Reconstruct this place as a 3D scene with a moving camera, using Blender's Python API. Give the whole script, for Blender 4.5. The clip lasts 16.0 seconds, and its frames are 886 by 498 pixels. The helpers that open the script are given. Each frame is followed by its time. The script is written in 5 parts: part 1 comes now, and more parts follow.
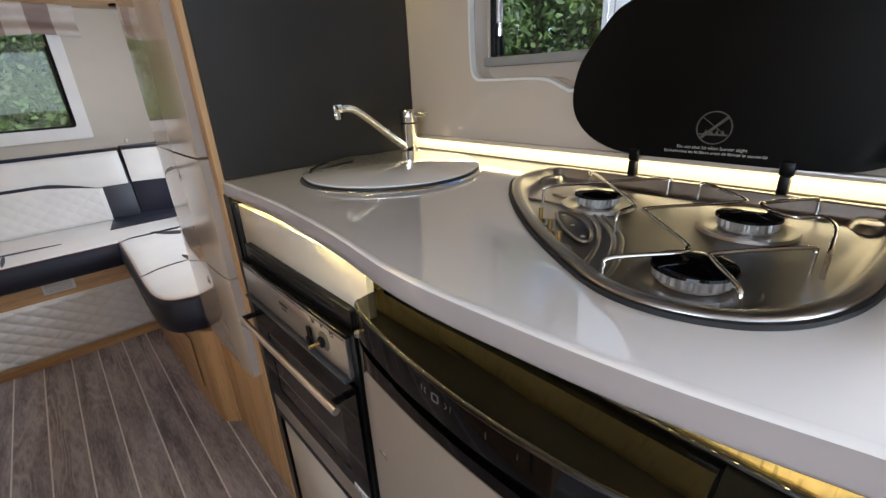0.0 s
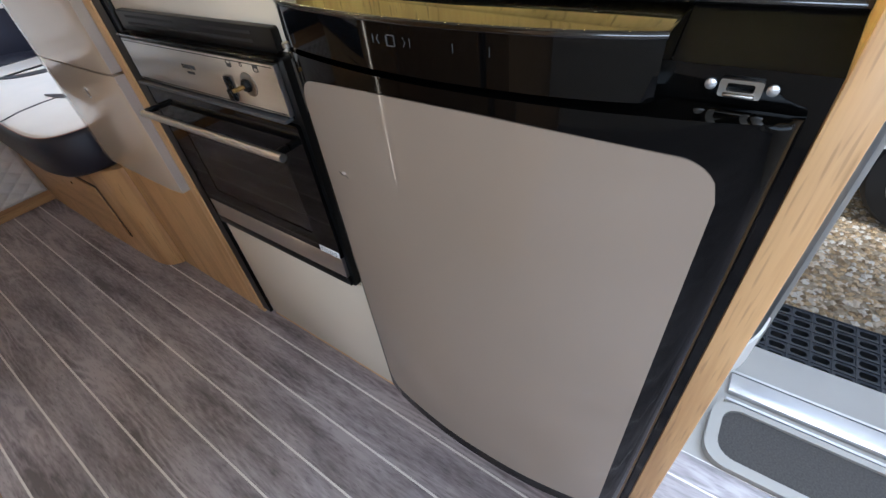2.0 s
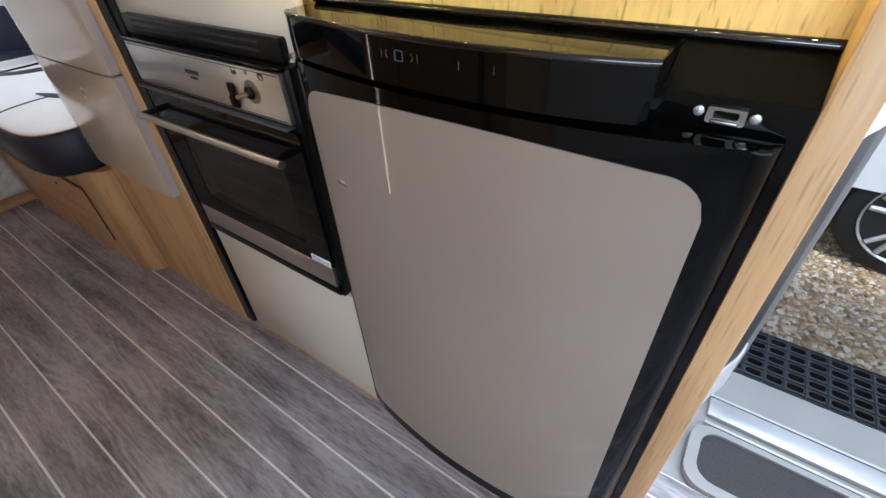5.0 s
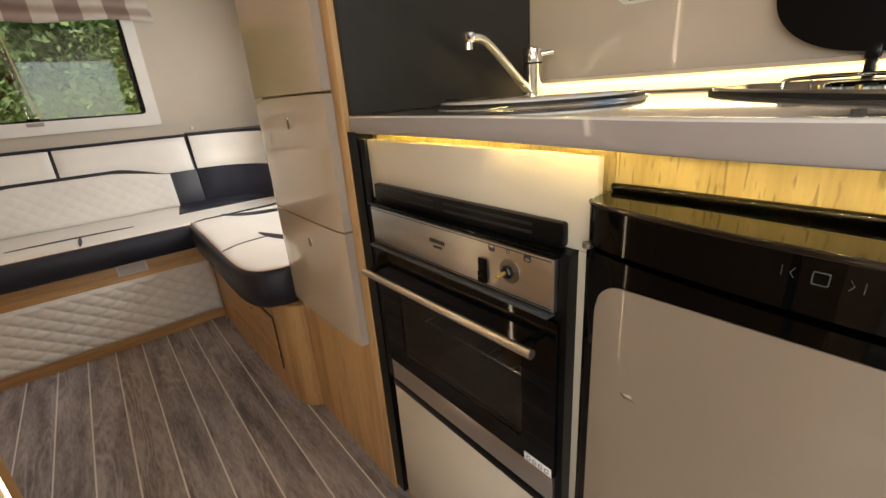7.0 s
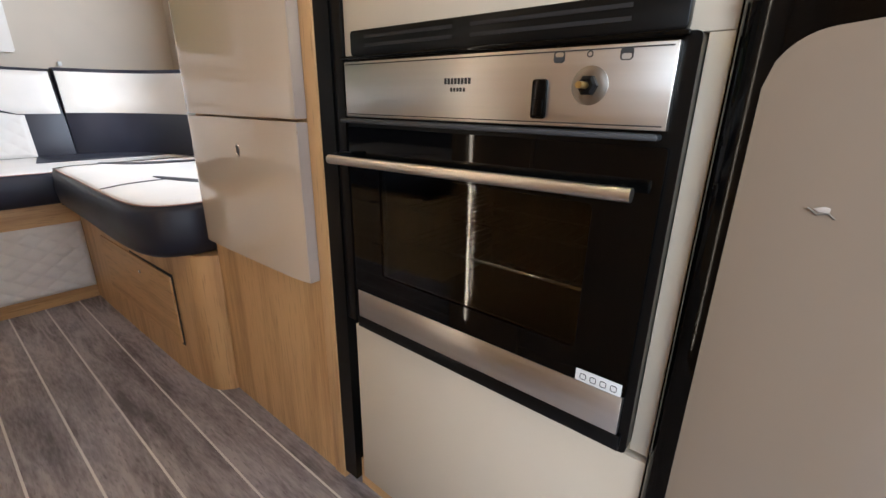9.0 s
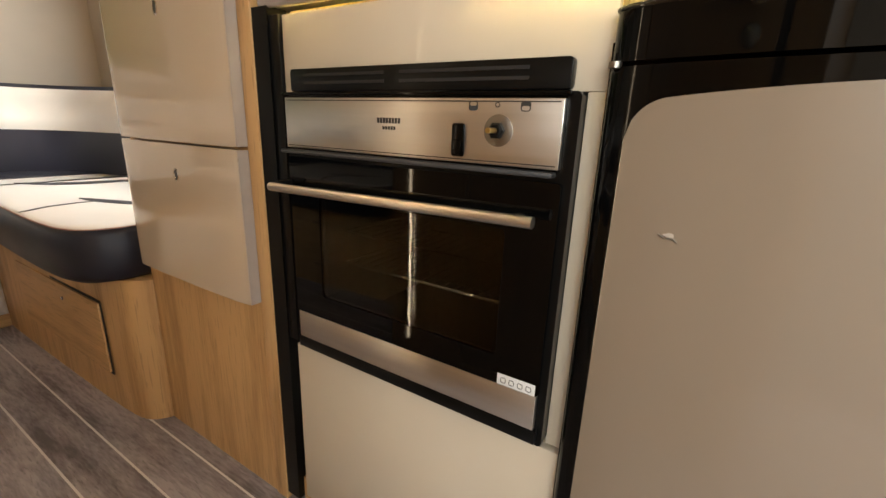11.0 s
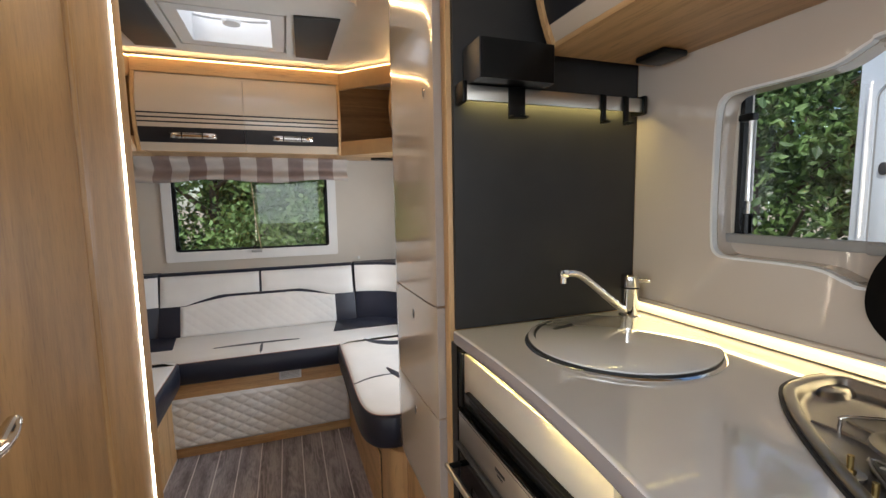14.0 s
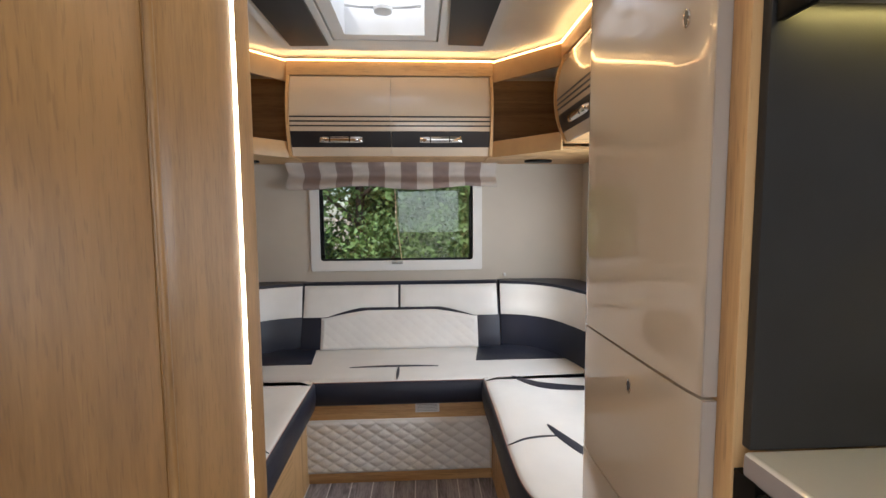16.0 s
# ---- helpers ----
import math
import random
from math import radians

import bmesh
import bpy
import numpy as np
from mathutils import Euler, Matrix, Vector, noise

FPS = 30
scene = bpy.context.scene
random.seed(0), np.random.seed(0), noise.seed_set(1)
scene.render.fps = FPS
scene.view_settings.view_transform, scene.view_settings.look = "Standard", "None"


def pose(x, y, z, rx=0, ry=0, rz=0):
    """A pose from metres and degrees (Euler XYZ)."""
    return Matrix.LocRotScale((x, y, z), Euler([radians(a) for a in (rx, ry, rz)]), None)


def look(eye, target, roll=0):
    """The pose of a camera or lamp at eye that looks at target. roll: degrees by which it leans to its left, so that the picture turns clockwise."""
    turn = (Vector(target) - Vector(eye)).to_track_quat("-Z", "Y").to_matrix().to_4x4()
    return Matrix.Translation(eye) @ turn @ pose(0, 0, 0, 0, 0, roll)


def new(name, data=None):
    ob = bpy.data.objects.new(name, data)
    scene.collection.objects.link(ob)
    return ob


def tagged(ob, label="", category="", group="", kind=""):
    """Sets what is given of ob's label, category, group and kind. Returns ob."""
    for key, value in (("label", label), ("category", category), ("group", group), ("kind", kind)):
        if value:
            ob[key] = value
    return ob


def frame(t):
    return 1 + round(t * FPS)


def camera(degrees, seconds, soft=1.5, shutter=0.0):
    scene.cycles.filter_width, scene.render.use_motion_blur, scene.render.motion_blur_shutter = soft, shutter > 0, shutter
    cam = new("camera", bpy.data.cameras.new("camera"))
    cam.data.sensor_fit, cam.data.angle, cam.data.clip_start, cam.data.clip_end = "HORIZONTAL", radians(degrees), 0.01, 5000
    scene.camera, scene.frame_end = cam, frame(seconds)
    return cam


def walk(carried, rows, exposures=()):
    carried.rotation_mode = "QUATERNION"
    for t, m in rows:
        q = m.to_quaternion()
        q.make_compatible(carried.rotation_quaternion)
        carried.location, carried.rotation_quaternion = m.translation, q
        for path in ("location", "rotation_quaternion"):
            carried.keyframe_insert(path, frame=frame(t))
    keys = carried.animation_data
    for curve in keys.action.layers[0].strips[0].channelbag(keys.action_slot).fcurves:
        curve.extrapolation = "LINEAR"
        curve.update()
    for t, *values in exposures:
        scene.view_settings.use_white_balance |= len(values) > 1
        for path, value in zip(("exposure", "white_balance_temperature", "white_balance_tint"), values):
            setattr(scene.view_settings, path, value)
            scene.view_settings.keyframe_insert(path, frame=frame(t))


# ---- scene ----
cam = camera(91.5, 16.0)
PATH = [
    (0, (0.007, 0.052, 1.252), (1.24, 1.442, 0.511), -2.9),
    (0.5, (0.017, 0.058, 1.134), (1.163, 1.298, 0.062), -7.4),
    (1, (-0.008, 0.064, 1.079), (1.103, 1.181, -0.152), -10.7),
    (1.5, (-0.055, 0.044, 1.059), (1.093, 1.069, -0.219), -9.2),
    (2, (-0.09, 0.034, 1.059), (1.069, 0.988, -0.263), -7.2),
    (2.5, (-0.106, 0.034, 1.064), (1.052, 0.953, -0.282), -6.4),
    (3, (-0.113, 0.031, 1.068), (1.041, 0.938, -0.29), -6.2),
    (5.5, (-0.109, 0.039, 1.058), (1.208, 0.995, -0.106), -0.9),
    (6, (-0.08, 0.129, 1.135), (1.318, 1.256, 0.252), -1.4),
    (6.5, (-0.147, 0.223, 1.153), (1.107, 1.605, 0.434), -3.5),
    (7, (-0.151, 0.282, 1.088), (1.007, 1.759, 0.397), -4.3),
    (7.5, (-0.149, 0.348, 0.973), (0.979, 1.845, 0.275), -4.3),
    (8, (-0.167, 0.395, 0.882), (0.982, 1.875, 0.182), -3.6),
    (8.5, (-0.181, 0.449, 0.836), (1.059, 1.852, 0.134), -2.0),
    (9, (-0.174, 0.491, 0.821), (1.294, 1.687, 0.179), 0.9),
    (11.5, (-0.212, 0.422, 0.866), (1.42, 1.437, 0.311), 2.2),
    (12, (-0.162, 0.4, 0.954), (1.429, 1.485, 0.413), 2.7),
    (12.5, (-0.11, 0.358, 1.097), (1.42, 1.557, 0.627), 2.3),
    (13, (-0.054, 0.276, 1.27), (1.335, 1.676, 0.939), 1.0),
    (13.2, (-0.072, 0.224, 1.329), (1.205, 1.736, 1.042), 0.5),
    (13.5, (-0.082, 0.156, 1.355), (0.991, 1.827, 1.119), -0.2),
    (14, (-0.098, 0.12, 1.377), (0.577, 1.991, 1.166), -1.0),
    (14.5, (-0.102, 0.106, 1.383), (0.186, 2.076, 1.201), -1.9),
    (15, (-0.097, 0.194, 1.374), (0.06, 2.18, 1.204), -2.0),
    (15.5, (-0.127, 0.397, 1.375), (-0.009, 2.387, 1.214), -1.1),
    (16, (-0.142, 0.588, 1.373), (-0.045, 2.58, 1.217), -0.4),
]
EXPOSURES = [(0, 0.27, 5750, 10), (3, 0.42, 5300, 10), (5.5, 0.35, 5500, 10), (6, 0.32, 6350, 10), (6.5, 0.4, 7200, 10), (7, 0.42, 7100, 10), (8, 0.72, 5900, 10), (9, 0.87, 5800, 10), (11.5, 0.7, 7300, 10), (12.5, 0.4, 6900, 10), (13, 0.27, 5950, 10), (14.5, 0.27, 6100, 10), (16, 0.36, 6050, 10)]
walk(cam, [(t, look(eye, target, roll)) for t, eye, target, roll in PATH], EXPOSURES)

# ---------- world, sun, large lights ----------
world = bpy.data.worlds.new("sky")
scene.world = world
world.use_nodes = True
wn = world.node_tree
sky = wn.nodes.new("ShaderNodeTexSky")
sky.sky_type, sky.sun_disc = "NISHITA", False
sky.sun_elevation, sky.sun_rotation = radians(58), radians(230)
wn.nodes["Background"].inputs["Strength"].default_value = 0.15
wn.links.new(sky.outputs["Color"], wn.nodes["Background"].inputs["Color"])

sun = new("sun", bpy.data.lights.new("sun", "SUN"))
sun.data.energy, sun.data.angle, sun.data.color = 3.0, radians(9), (1.0, 0.95, 0.87)
sun.matrix_world = look((-4.5, -3.5, 9), (0, 0, 0))


def area(name, at, aim, along, long, short, watts, colour):
    """A strip or window lamp at a place: the way it shines, and its long axis."""
    lamp = new(name, bpy.data.lights.new(name, "AREA"))
    lamp.data.shape, lamp.data.size, lamp.data.size_y = "RECTANGLE", long, short
    lamp.data.energy, lamp.data.color = watts, colour
    z = -Vector(aim).normalized()
    x = Vector(along)
    x = (x - z * x.dot(z)).normalized()
    y = z.cross(x)
    lamp.matrix_world = Matrix.Translation(at) @ Matrix((x, y, z)).transposed().to_4x4()
    return lamp


DAY = (0.90, 0.96, 1.0)
WARM = (1.0, 0.78, 0.24)
AMBER = (1.0, 0.62, 0.25)
area("daylight_entrance", (0.95, -0.5, 1.42), (-1, 0.1, -0.3), (0, 0, 1), 0.95, 0.6, 21, DAY)
# Three added fill lamps: unseen windscreen, cab window and left window.
area("fill_unseen_windscreen", (-0.3, -1.97, 1.45), (0, 1, -0.1), (1, 0, 0), 1.8, 0.8, 8.0, DAY)
area("fill_unseen_cab_right", (0.95, -1.45, 1.35), (-1, 0.25, -0.1), (0, 1, 0), 0.7, 0.6, 26, DAY)
area("fill_unseen_side_left", (-1.58, -0.55, 1.33), (1, 0.35, -0.15), (0, 1, 0), 1.2, 0.6, 18, DAY)
area("daylight_lounge_right", (0.95, 2.3, 1.33), (-1, 0, -0.1), (0, 1, 0), 0.9, 0.46, 12.5, DAY)

# ---------- materials ----------


def mat(name, colour, rough=0.5, metal=0.0, coat=0.0, vary=0.08, scale=6.0, bump=0.0, bump_scale=150.0,
        stretch=(1, 1, 1), second=None, spec=0.5):
    """Principled surface with broad tone variation, finer grain and relief."""
    m = bpy.data.materials.new(name)
    m.use_nodes = True
    n, l = m.node_tree.nodes, m.node_tree.links
    b = n["Principled BSDF"]
    b.inputs["Roughness"].default_value = rough
    b.inputs["Metallic"].default_value = metal
    b.inputs["Coat Weight"].default_value = coat
    b.inputs["Coat Roughness"].default_value = 0.03
    b.inputs["Specular IOR Level"].default_value = spec
    tc = n.new("ShaderNodeTexCoord")
    mp = n.new("ShaderNodeMapping")
    mp.inputs["Scale"].default_value = stretch
    l.new(tc.outputs["Object"], mp.inputs["Vector"])
    big = n.new("ShaderNodeTexNoise")
    big.inputs["Scale"].default_value, big.inputs["Detail"].default_value = scale, 5
    l.new(mp.outputs["Vector"], big.inputs["Vector"])
    ramp = n.new("ShaderNodeValToRGB")
    dark = second or tuple(c * (1 - vary * 2) for c in colour)
    ramp.color_ramp.elements[0].position, ramp.color_ramp.elements[1].position = 0.3, 0.7
    ramp.color_ramp.elements[0].color = (*dark, 1)
    ramp.color_ramp.elements[1].color = (*colour, 1)
    l.new(big.outputs["Fac"], ramp.inputs["Fac"])
    l.new(ramp.outputs["Color"], b.inputs["Base Color"])
    fine = n.new("ShaderNodeTexNoise")
    fine.inputs["Scale"].default_value, fine.inputs["Detail"].default_value = bump_scale, 3
    l.new(mp.outputs["Vector"], fine.inputs["Vector"])
    mr = n.new("ShaderNodeMapRange")
    mr.inputs["To Min"].default_value = max(0.02, rough * 0.8)
    mr.inputs["To Max"].default_value = min(1.0, rough * 1.2)
    l.new(big.outputs["Fac"], mr.inputs["Value"])
    l.new(mr.outputs["Result"], b.inputs["Roughness"])
    if bump:
        bp = n.new("ShaderNodeBump")
        bp.inputs["Strength"].default_value, bp.inputs["Distance"].default_value = bump, 0.001
        l.new(fine.outputs["Fac"], bp.inputs["Height"])
        l.new(bp.outputs["Normal"], b.inputs["Normal"])
    return m


def wood(name, light, dark, axis="z", rough=0.42, ring=14.0, coat=0.0, figured=0.32, low=0.6, high=1.0, along=0.06, veins=0.0, warp=0.6, patchy=False, ticks=0.35):
    """Grained wood decor: long streaks along one axis, fine pores and cathedral figure."""
    m = bpy.data.materials.new(name)
    m.use_nodes = True
    n, l = m.node_tree.nodes, m.node_tree.links
    b = n["Principled BSDF"]
    b.inputs["Roughness"].default_value, b.inputs["Coat Weight"].default_value = rough, coat
    tc = n.new("ShaderNodeTexCoord")
    mp = n.new("ShaderNodeMapping")
    s = {"x": (along, 1, 1), "y": (1, along, 1), "z": (1, 1, along)}[axis]
    mp.inputs["Scale"].default_value = s
    info = n.new("ShaderNodeObjectInfo")
    shift = n.new("ShaderNodeVectorMath")
    shift.operation = "ADD"
    mul = n.new("ShaderNodeMath")
    mul.operation, mul.inputs[1].default_value = "MULTIPLY", 7.3
    l.new(info.outputs["Random"], mul.inputs[0])
    l.new(tc.outputs["Object"], shift.inputs[0])
    l.new(mul.outputs[0], shift.inputs[1])
    l.new(shift.outputs[0], mp.inputs["Vector"])
    figure = n.new("ShaderNodeTexNoise")
    figure.inputs["Scale"].default_value, figure.inputs["Detail"].default_value = 5.0, 3
    figure.inputs["Distortion"].default_value = warp
    l.new(mp.outputs["Vector"], figure.inputs["Vector"])
    rings = n.new("ShaderNodeMath")
    rings.operation, rings.inputs[1].default_value = "MULTIPLY", ring
    l.new(figure.outputs["Fac"], rings.inputs[0])
    frac = n.new("ShaderNodeMath")
    frac.operation = "PINGPONG"
    frac.inputs[1].default_value = 1.0
    l.new(rings.outputs[0], frac.inputs[0])
    if veins:
        sharp = n.new("ShaderNodeMath")
        sharp.operation, sharp.inputs[1].default_value = "POWER", veins
        l.new(frac.outputs[0], sharp.inputs[0])
        frac = sharp
    if patchy:
        where = n.new("ShaderNodeTexNoise")
        where.inputs["Scale"].default_value, where.inputs["Detail"].default_value = 6.5, 1
        l.new(mp.outputs["Vector"], where.inputs["Vector"])
        gate = n.new("ShaderNodeMapRange")
        gate.inputs["From Min"].default_value, gate.inputs["From Max"].default_value = 0.47, 0.62
        l.new(where.outputs["Fac"], gate.inputs["Value"])
        held = n.new("ShaderNodeMath")
        held.operation = "MULTIPLY"
        l.new(frac.outputs[0], held.inputs[0])
        l.new(gate.outputs["Result"], held.inputs[1])
        frac = held
    pores = n.new("ShaderNodeTexNoise")
    pores.inputs["Scale"].default_value, pores.inputs["Detail"].default_value = 170.0, 4
    l.new(mp.outputs["Vector"], pores.inputs["Vector"])
    tone = n.new("ShaderNodeTexNoise")
    tone.inputs["Scale"].default_value, tone.inputs["Detail"].default_value = 22.0, 4
    l.new(mp.outputs["Vector"], tone.inputs["Vector"])
    add = n.new("ShaderNodeMath")
    add.operation = "MULTIPLY_ADD"
    add.inputs[1].default_value = figured
    l.new(frac.outputs[0], add.inputs[0])
    l.new(tone.outputs["Fac"], add.inputs[2])
    add2 = n.new("ShaderNodeMath")
    add2.operation = "MULTIPLY_ADD"
    add2.inputs[1].default_value = 0.55
    l.new(pores.outputs["Fac"], add2.inputs[0])
    l.new(add.outputs[0], add2.inputs[2])
    ramp = n.new("ShaderNodeValToRGB")
    e = ramp.color_ramp.elements
    e[0].position, e[1].position = low, high
    e[0].color, e[1].color = (*dark, 1), (*light, 1)
    l.new(add2.outputs[0], ramp.inputs["Fac"])
    fleck = n.new("ShaderNodeTexNoise")
    fleck.inputs["Scale"].default_value, fleck.inputs["Detail"].default_value = 230.0, 1
    l.new(mp.outputs["Vector"], fleck.inputs["Vector"])
    fr = n.new("ShaderNodeMapRange")
    fr.inputs["From Min"].default_value, fr.inputs["From Max"].default_value = 0.60, 0.70
    fr.inputs["To Max"].default_value = ticks
    l.new(fleck.outputs["Fac"], fr.inputs["Value"])
    mix = n.new("ShaderNodeMixRGB")
    mix.inputs["Color2"].default_value = (*[c * 0.45 for c in dark], 1)
    l.new(fr.outputs["Result"], mix.inputs["Fac"])
    l.new(ramp.outputs["Color"], mix.inputs["Color1"])
    l.new(mix.outputs["Color"], b.inputs["Base Color"])
    bp = n.new("ShaderNodeBump")
    bp.inputs["Strength"].default_value, bp.inputs["Distance"].default_value = 0.25, 0.0008
    l.new(pores.outputs["Fac"], bp.inputs["Height"])
    l.new(bp.outputs["Normal"], b.inputs["Normal"])
    return m


def glow(name, colour, strength):
    m = bpy.data.materials.new(name)
    m.use_nodes = True
    b = m.node_tree.nodes["Principled BSDF"]
    b.inputs["Base Color"].default_value = (*colour, 1)
    b.inputs["Emission Color"].default_value = (*colour, 1)
    b.inputs["Emission Strength"].default_value = strength
    return m


def glass(name, tint=(1, 1, 1), rough=0.0, ior=1.45):
    m = bpy.data.materials.new(name)
    m.use_nodes = True
    b = m.node_tree.nodes["Principled BSDF"]
    b.inputs["Base Color"].default_value = (*tint, 1)
    b.inputs["Roughness"].default_value = rough
    b.inputs["IOR"].default_value = ior
    b.inputs["Transmission Weight"].default_value = 1.0
    return m


OAK = wood("oak_decor", (0.62, 0.385, 0.175), (0.42, 0.235, 0.095))
OAK_Y = wood("oak_decor_lengthwise", (0.62, 0.385, 0.175), (0.42, 0.235, 0.095), axis="y")
OAK_X = wood("oak_decor_crosswise", (0.62, 0.385, 0.175), (0.42, 0.235, 0.095), axis="x")
DOORWOOD = wood("oak_door_decor", (0.385, 0.207, 0.074), (0.24, 0.122, 0.040), ring=9, figured=0.12, low=0.5, high=1.0, along=0.13, ticks=0.25)
PLANK = wood("grey_oak_vinyl", (0.40, 0.365, 0.385), (0.125, 0.108, 0.116), axis="y", rough=0.36, ring=52, figured=0.30, low=0.55, high=1.2, along=0.15, veins=2.0, warp=0.15, patchy=True, ticks=0.3)
YELLOWOAK = wood("golden_oak_decor", (0.64, 0.46, 0.165), (0.41, 0.265, 0.078), ring=20, figured=0.2, low=0.5, high=1.0, along=0.14, ticks=0.6)
STRIPE = mat("pale_inlay_strip", (0.78, 0.76, 0.74), 0.4, vary=0.05)
BEIGE = mat("beige_gloss_lacquer", (0.60, 0.50, 0.385), 0.16, coat=1.0, vary=0.02, scale=2)
BEIGE_EDGE = mat("grey_beige_edging", (0.46, 0.40, 0.35), 0.3, vary=0.03)
CREAM_PANEL = mat("cream_satin_panel", (0.62, 0.545, 0.43), 0.3, coat=0.35, vary=0.03, scale=3, bump=0.05)
FRIDGE_BEIGE = mat("beige_fridge_panel", (0.262, 0.207, 0.156), 0.32, coat=0.6, vary=0.03, scale=3)
SLATE = mat("dark_slate_laminate", (0.031, 0.0295, 0.029), 0.5, vary=0.12, scale=9, bump=0.12, bump_scale=420, spec=0.35)
WORKTOP = mat("pale_grey_gloss_worktop", (0.74, 0.715, 0.71), 0.07, coat=1.0, vary=0.02, scale=4)
WORKTOP.node_tree.nodes["Principled BSDF"].inputs["Coat IOR"].default_value = 1.9
# Worktop laminate in a darker tone; the edge's shade is in the colour.
FASCIA = mat("worktop_edge_shade_mauve", (0.34, 0.298, 0.285), 0.2, coat=0.4, vary=0.03)
SPLASH = mat("champagne_gloss_wall_panel", (0.56, 0.48, 0.40), 0.18, coat=0.8, vary=0.02, scale=3)
WALL = mat("cream_wall_lining", (0.56, 0.505, 0.43), 0.75, vary=0.05, scale=3, bump=0.4, bump_scale=260)
CEIL = mat("white_ceiling_lining", (0.74, 0.71, 0.66), 0.8, vary=0.04, bump=0.3, bump_scale=300)
STEEL = mat("brushed_steel", (0.66, 0.64, 0.60), 0.32, 1.0, vary=0.03, scale=9, stretch=(14, 0.25, 14), bump=0.05, bump_scale=60)
STEEL_X = mat("brushed_steel_rail", (0.66, 0.64, 0.60), 0.32, 1.0, vary=0.03, scale=9, stretch=(0.25, 14, 14), bump=0.05, bump_scale=60)
OAKEDGE = mat("oak_edging", (0.53, 0.325, 0.145), 0.42, vary=0.06, scale=14)
HOBSTEEL = mat("satin_hob_steel", (0.40, 0.385, 0.375), 0.33, 1.0, vary=0.05, scale=30, bump=0.06, bump_scale=300)
CHROME = mat("chrome", (0.80, 0.79, 0.77), 0.07, 1.0, vary=0.02)
BRASS = mat("brass_spindle", (0.62, 0.43, 0.16), 0.3, 1.0)
BLACK = mat("black_satin", (0.004, 0.004, 0.004), 0.3, vary=0.2, spec=0.2)
BLACKGLOSS = mat("black_gloss_plastic", (0.002, 0.002, 0.002), 0.06, vary=0.2, spec=0.17)
BLACKGLASS = mat("black_glass", (0.002, 0.002, 0.002), 0.04, vary=0.1, spec=0.2)
RIMGLOSS = mat("black_gloss_rim", (0.002, 0.002, 0.002), 0.09, vary=0.1, spec=0.8)
BLACKMATT = mat("black_matt_plastic", (0.003, 0.003, 0.003), 0.6, vary=0.2, spec=0.05)
NUTSTEEL = mat("dull_steel", (0.30, 0.28, 0.25), 0.35, 1.0)
LIDGLASS = mat("black_lid_glass", (0.0035, 0.0033, 0.0033), 0.34, vary=0.1, spec=0.12)
WHITELEATHER = mat("white_leather", (0.80, 0.785, 0.76), 0.5, vary=0.05, scale=5, bump=0.35, bump_scale=420)
NAVY = mat("navy_leather", (0.016, 0.019, 0.036), 0.42, vary=0.15, scale=5, bump=0.4, bump_scale=420)
PIPING = mat("rose_stitching", (0.42, 0.25, 0.22), 0.6)
WHITEPLASTIC = mat("white_plastic", (0.74, 0.73, 0.71), 0.35, vary=0.03)
GREYPLASTIC = mat("grey_plastic", (0.33, 0.32, 0.30), 0.5, vary=0.06)
DARKGREY = mat("dark_grey_plastic", (0.045, 0.047, 0.05), 0.45, vary=0.1)
BANDGREY = mat("charcoal_gloss_foil", (0.018, 0.018, 0.021), 0.3, vary=0.1)
# Oak darkened so its colour carries the shade inside the corner shelves.
SHELFWOOD = wood("brown_oak_shade_toned", (0.27, 0.15, 0.063), (0.17, 0.088, 0.035), axis="x")
# Door oak with the gap's shade put into a dark brown.
DOOREDGE = mat("door_edge_shade_brown", (0.055, 0.028, 0.012), 0.5, vary=0.15, scale=20)
RUBBER = mat("black_rubber", (0.010, 0.010, 0.011), 0.6, vary=0.2, bump=0.2)
GRATE = mat("slate_plastic_grating", (0.035, 0.042, 0.052), 0.5, vary=0.12)
DOORMAT = mat("dark_flecked_mat", (0.065, 0.062, 0.06), 0.85, vary=0.25, scale=260, bump=0.8, bump_scale=500)
LINER = mat("pale_fridge_liner", (0.66, 0.69, 0.73), 0.35, vary=0.02)
PAPER = mat("white_label", (0.72, 0.72, 0.71), 0.6, vary=0.02)
INK = mat("dark_print", (0.03, 0.03, 0.03), 0.6)
PALEINK = mat("pale_print", (0.55, 0.53, 0.48), 0.5)
DIMINK = mat("dim_grey_print", (0.12, 0.105, 0.085), 0.5)
TOUCHINK = mat("faint_grey_print", (0.08, 0.08, 0.08), 0.5)
DOME = bpy.data.materials.new("frosted_dome")
DOME.use_nodes = True
through_light = DOME.node_tree.nodes.new("ShaderNodeBsdfTranslucent")
through_light.inputs["Color"].default_value = (0.80, 0.82, 0.86, 1)
DOME.node_tree.links.new(through_light.outputs[0], DOME.node_tree.nodes["Material Output"].inputs["Surface"])
BODYWHITE = mat("white_coachwork", (0.74, 0.76, 0.78), 0.3, coat=0.4, vary=0.02, scale=2)
ALLOY = mat("silver_alloy", (0.62, 0.62, 0.62), 0.3, 0.8, vary=0.05)
BLINDWHITE = mat("ivory_blind_fabric", (0.56, 0.50, 0.45), 0.85, vary=0.05, scale=20, bump=0.6, bump_scale=500)
BLINDTAUPE = mat("taupe_blind_fabric", (0.30, 0.225, 0.20), 0.85, vary=0.08, scale=20, bump=0.6, bump_scale=500)
LEAF = mat("green_leaf", (0.27, 0.42, 0.12), 0.5, vary=0.35, scale=3)
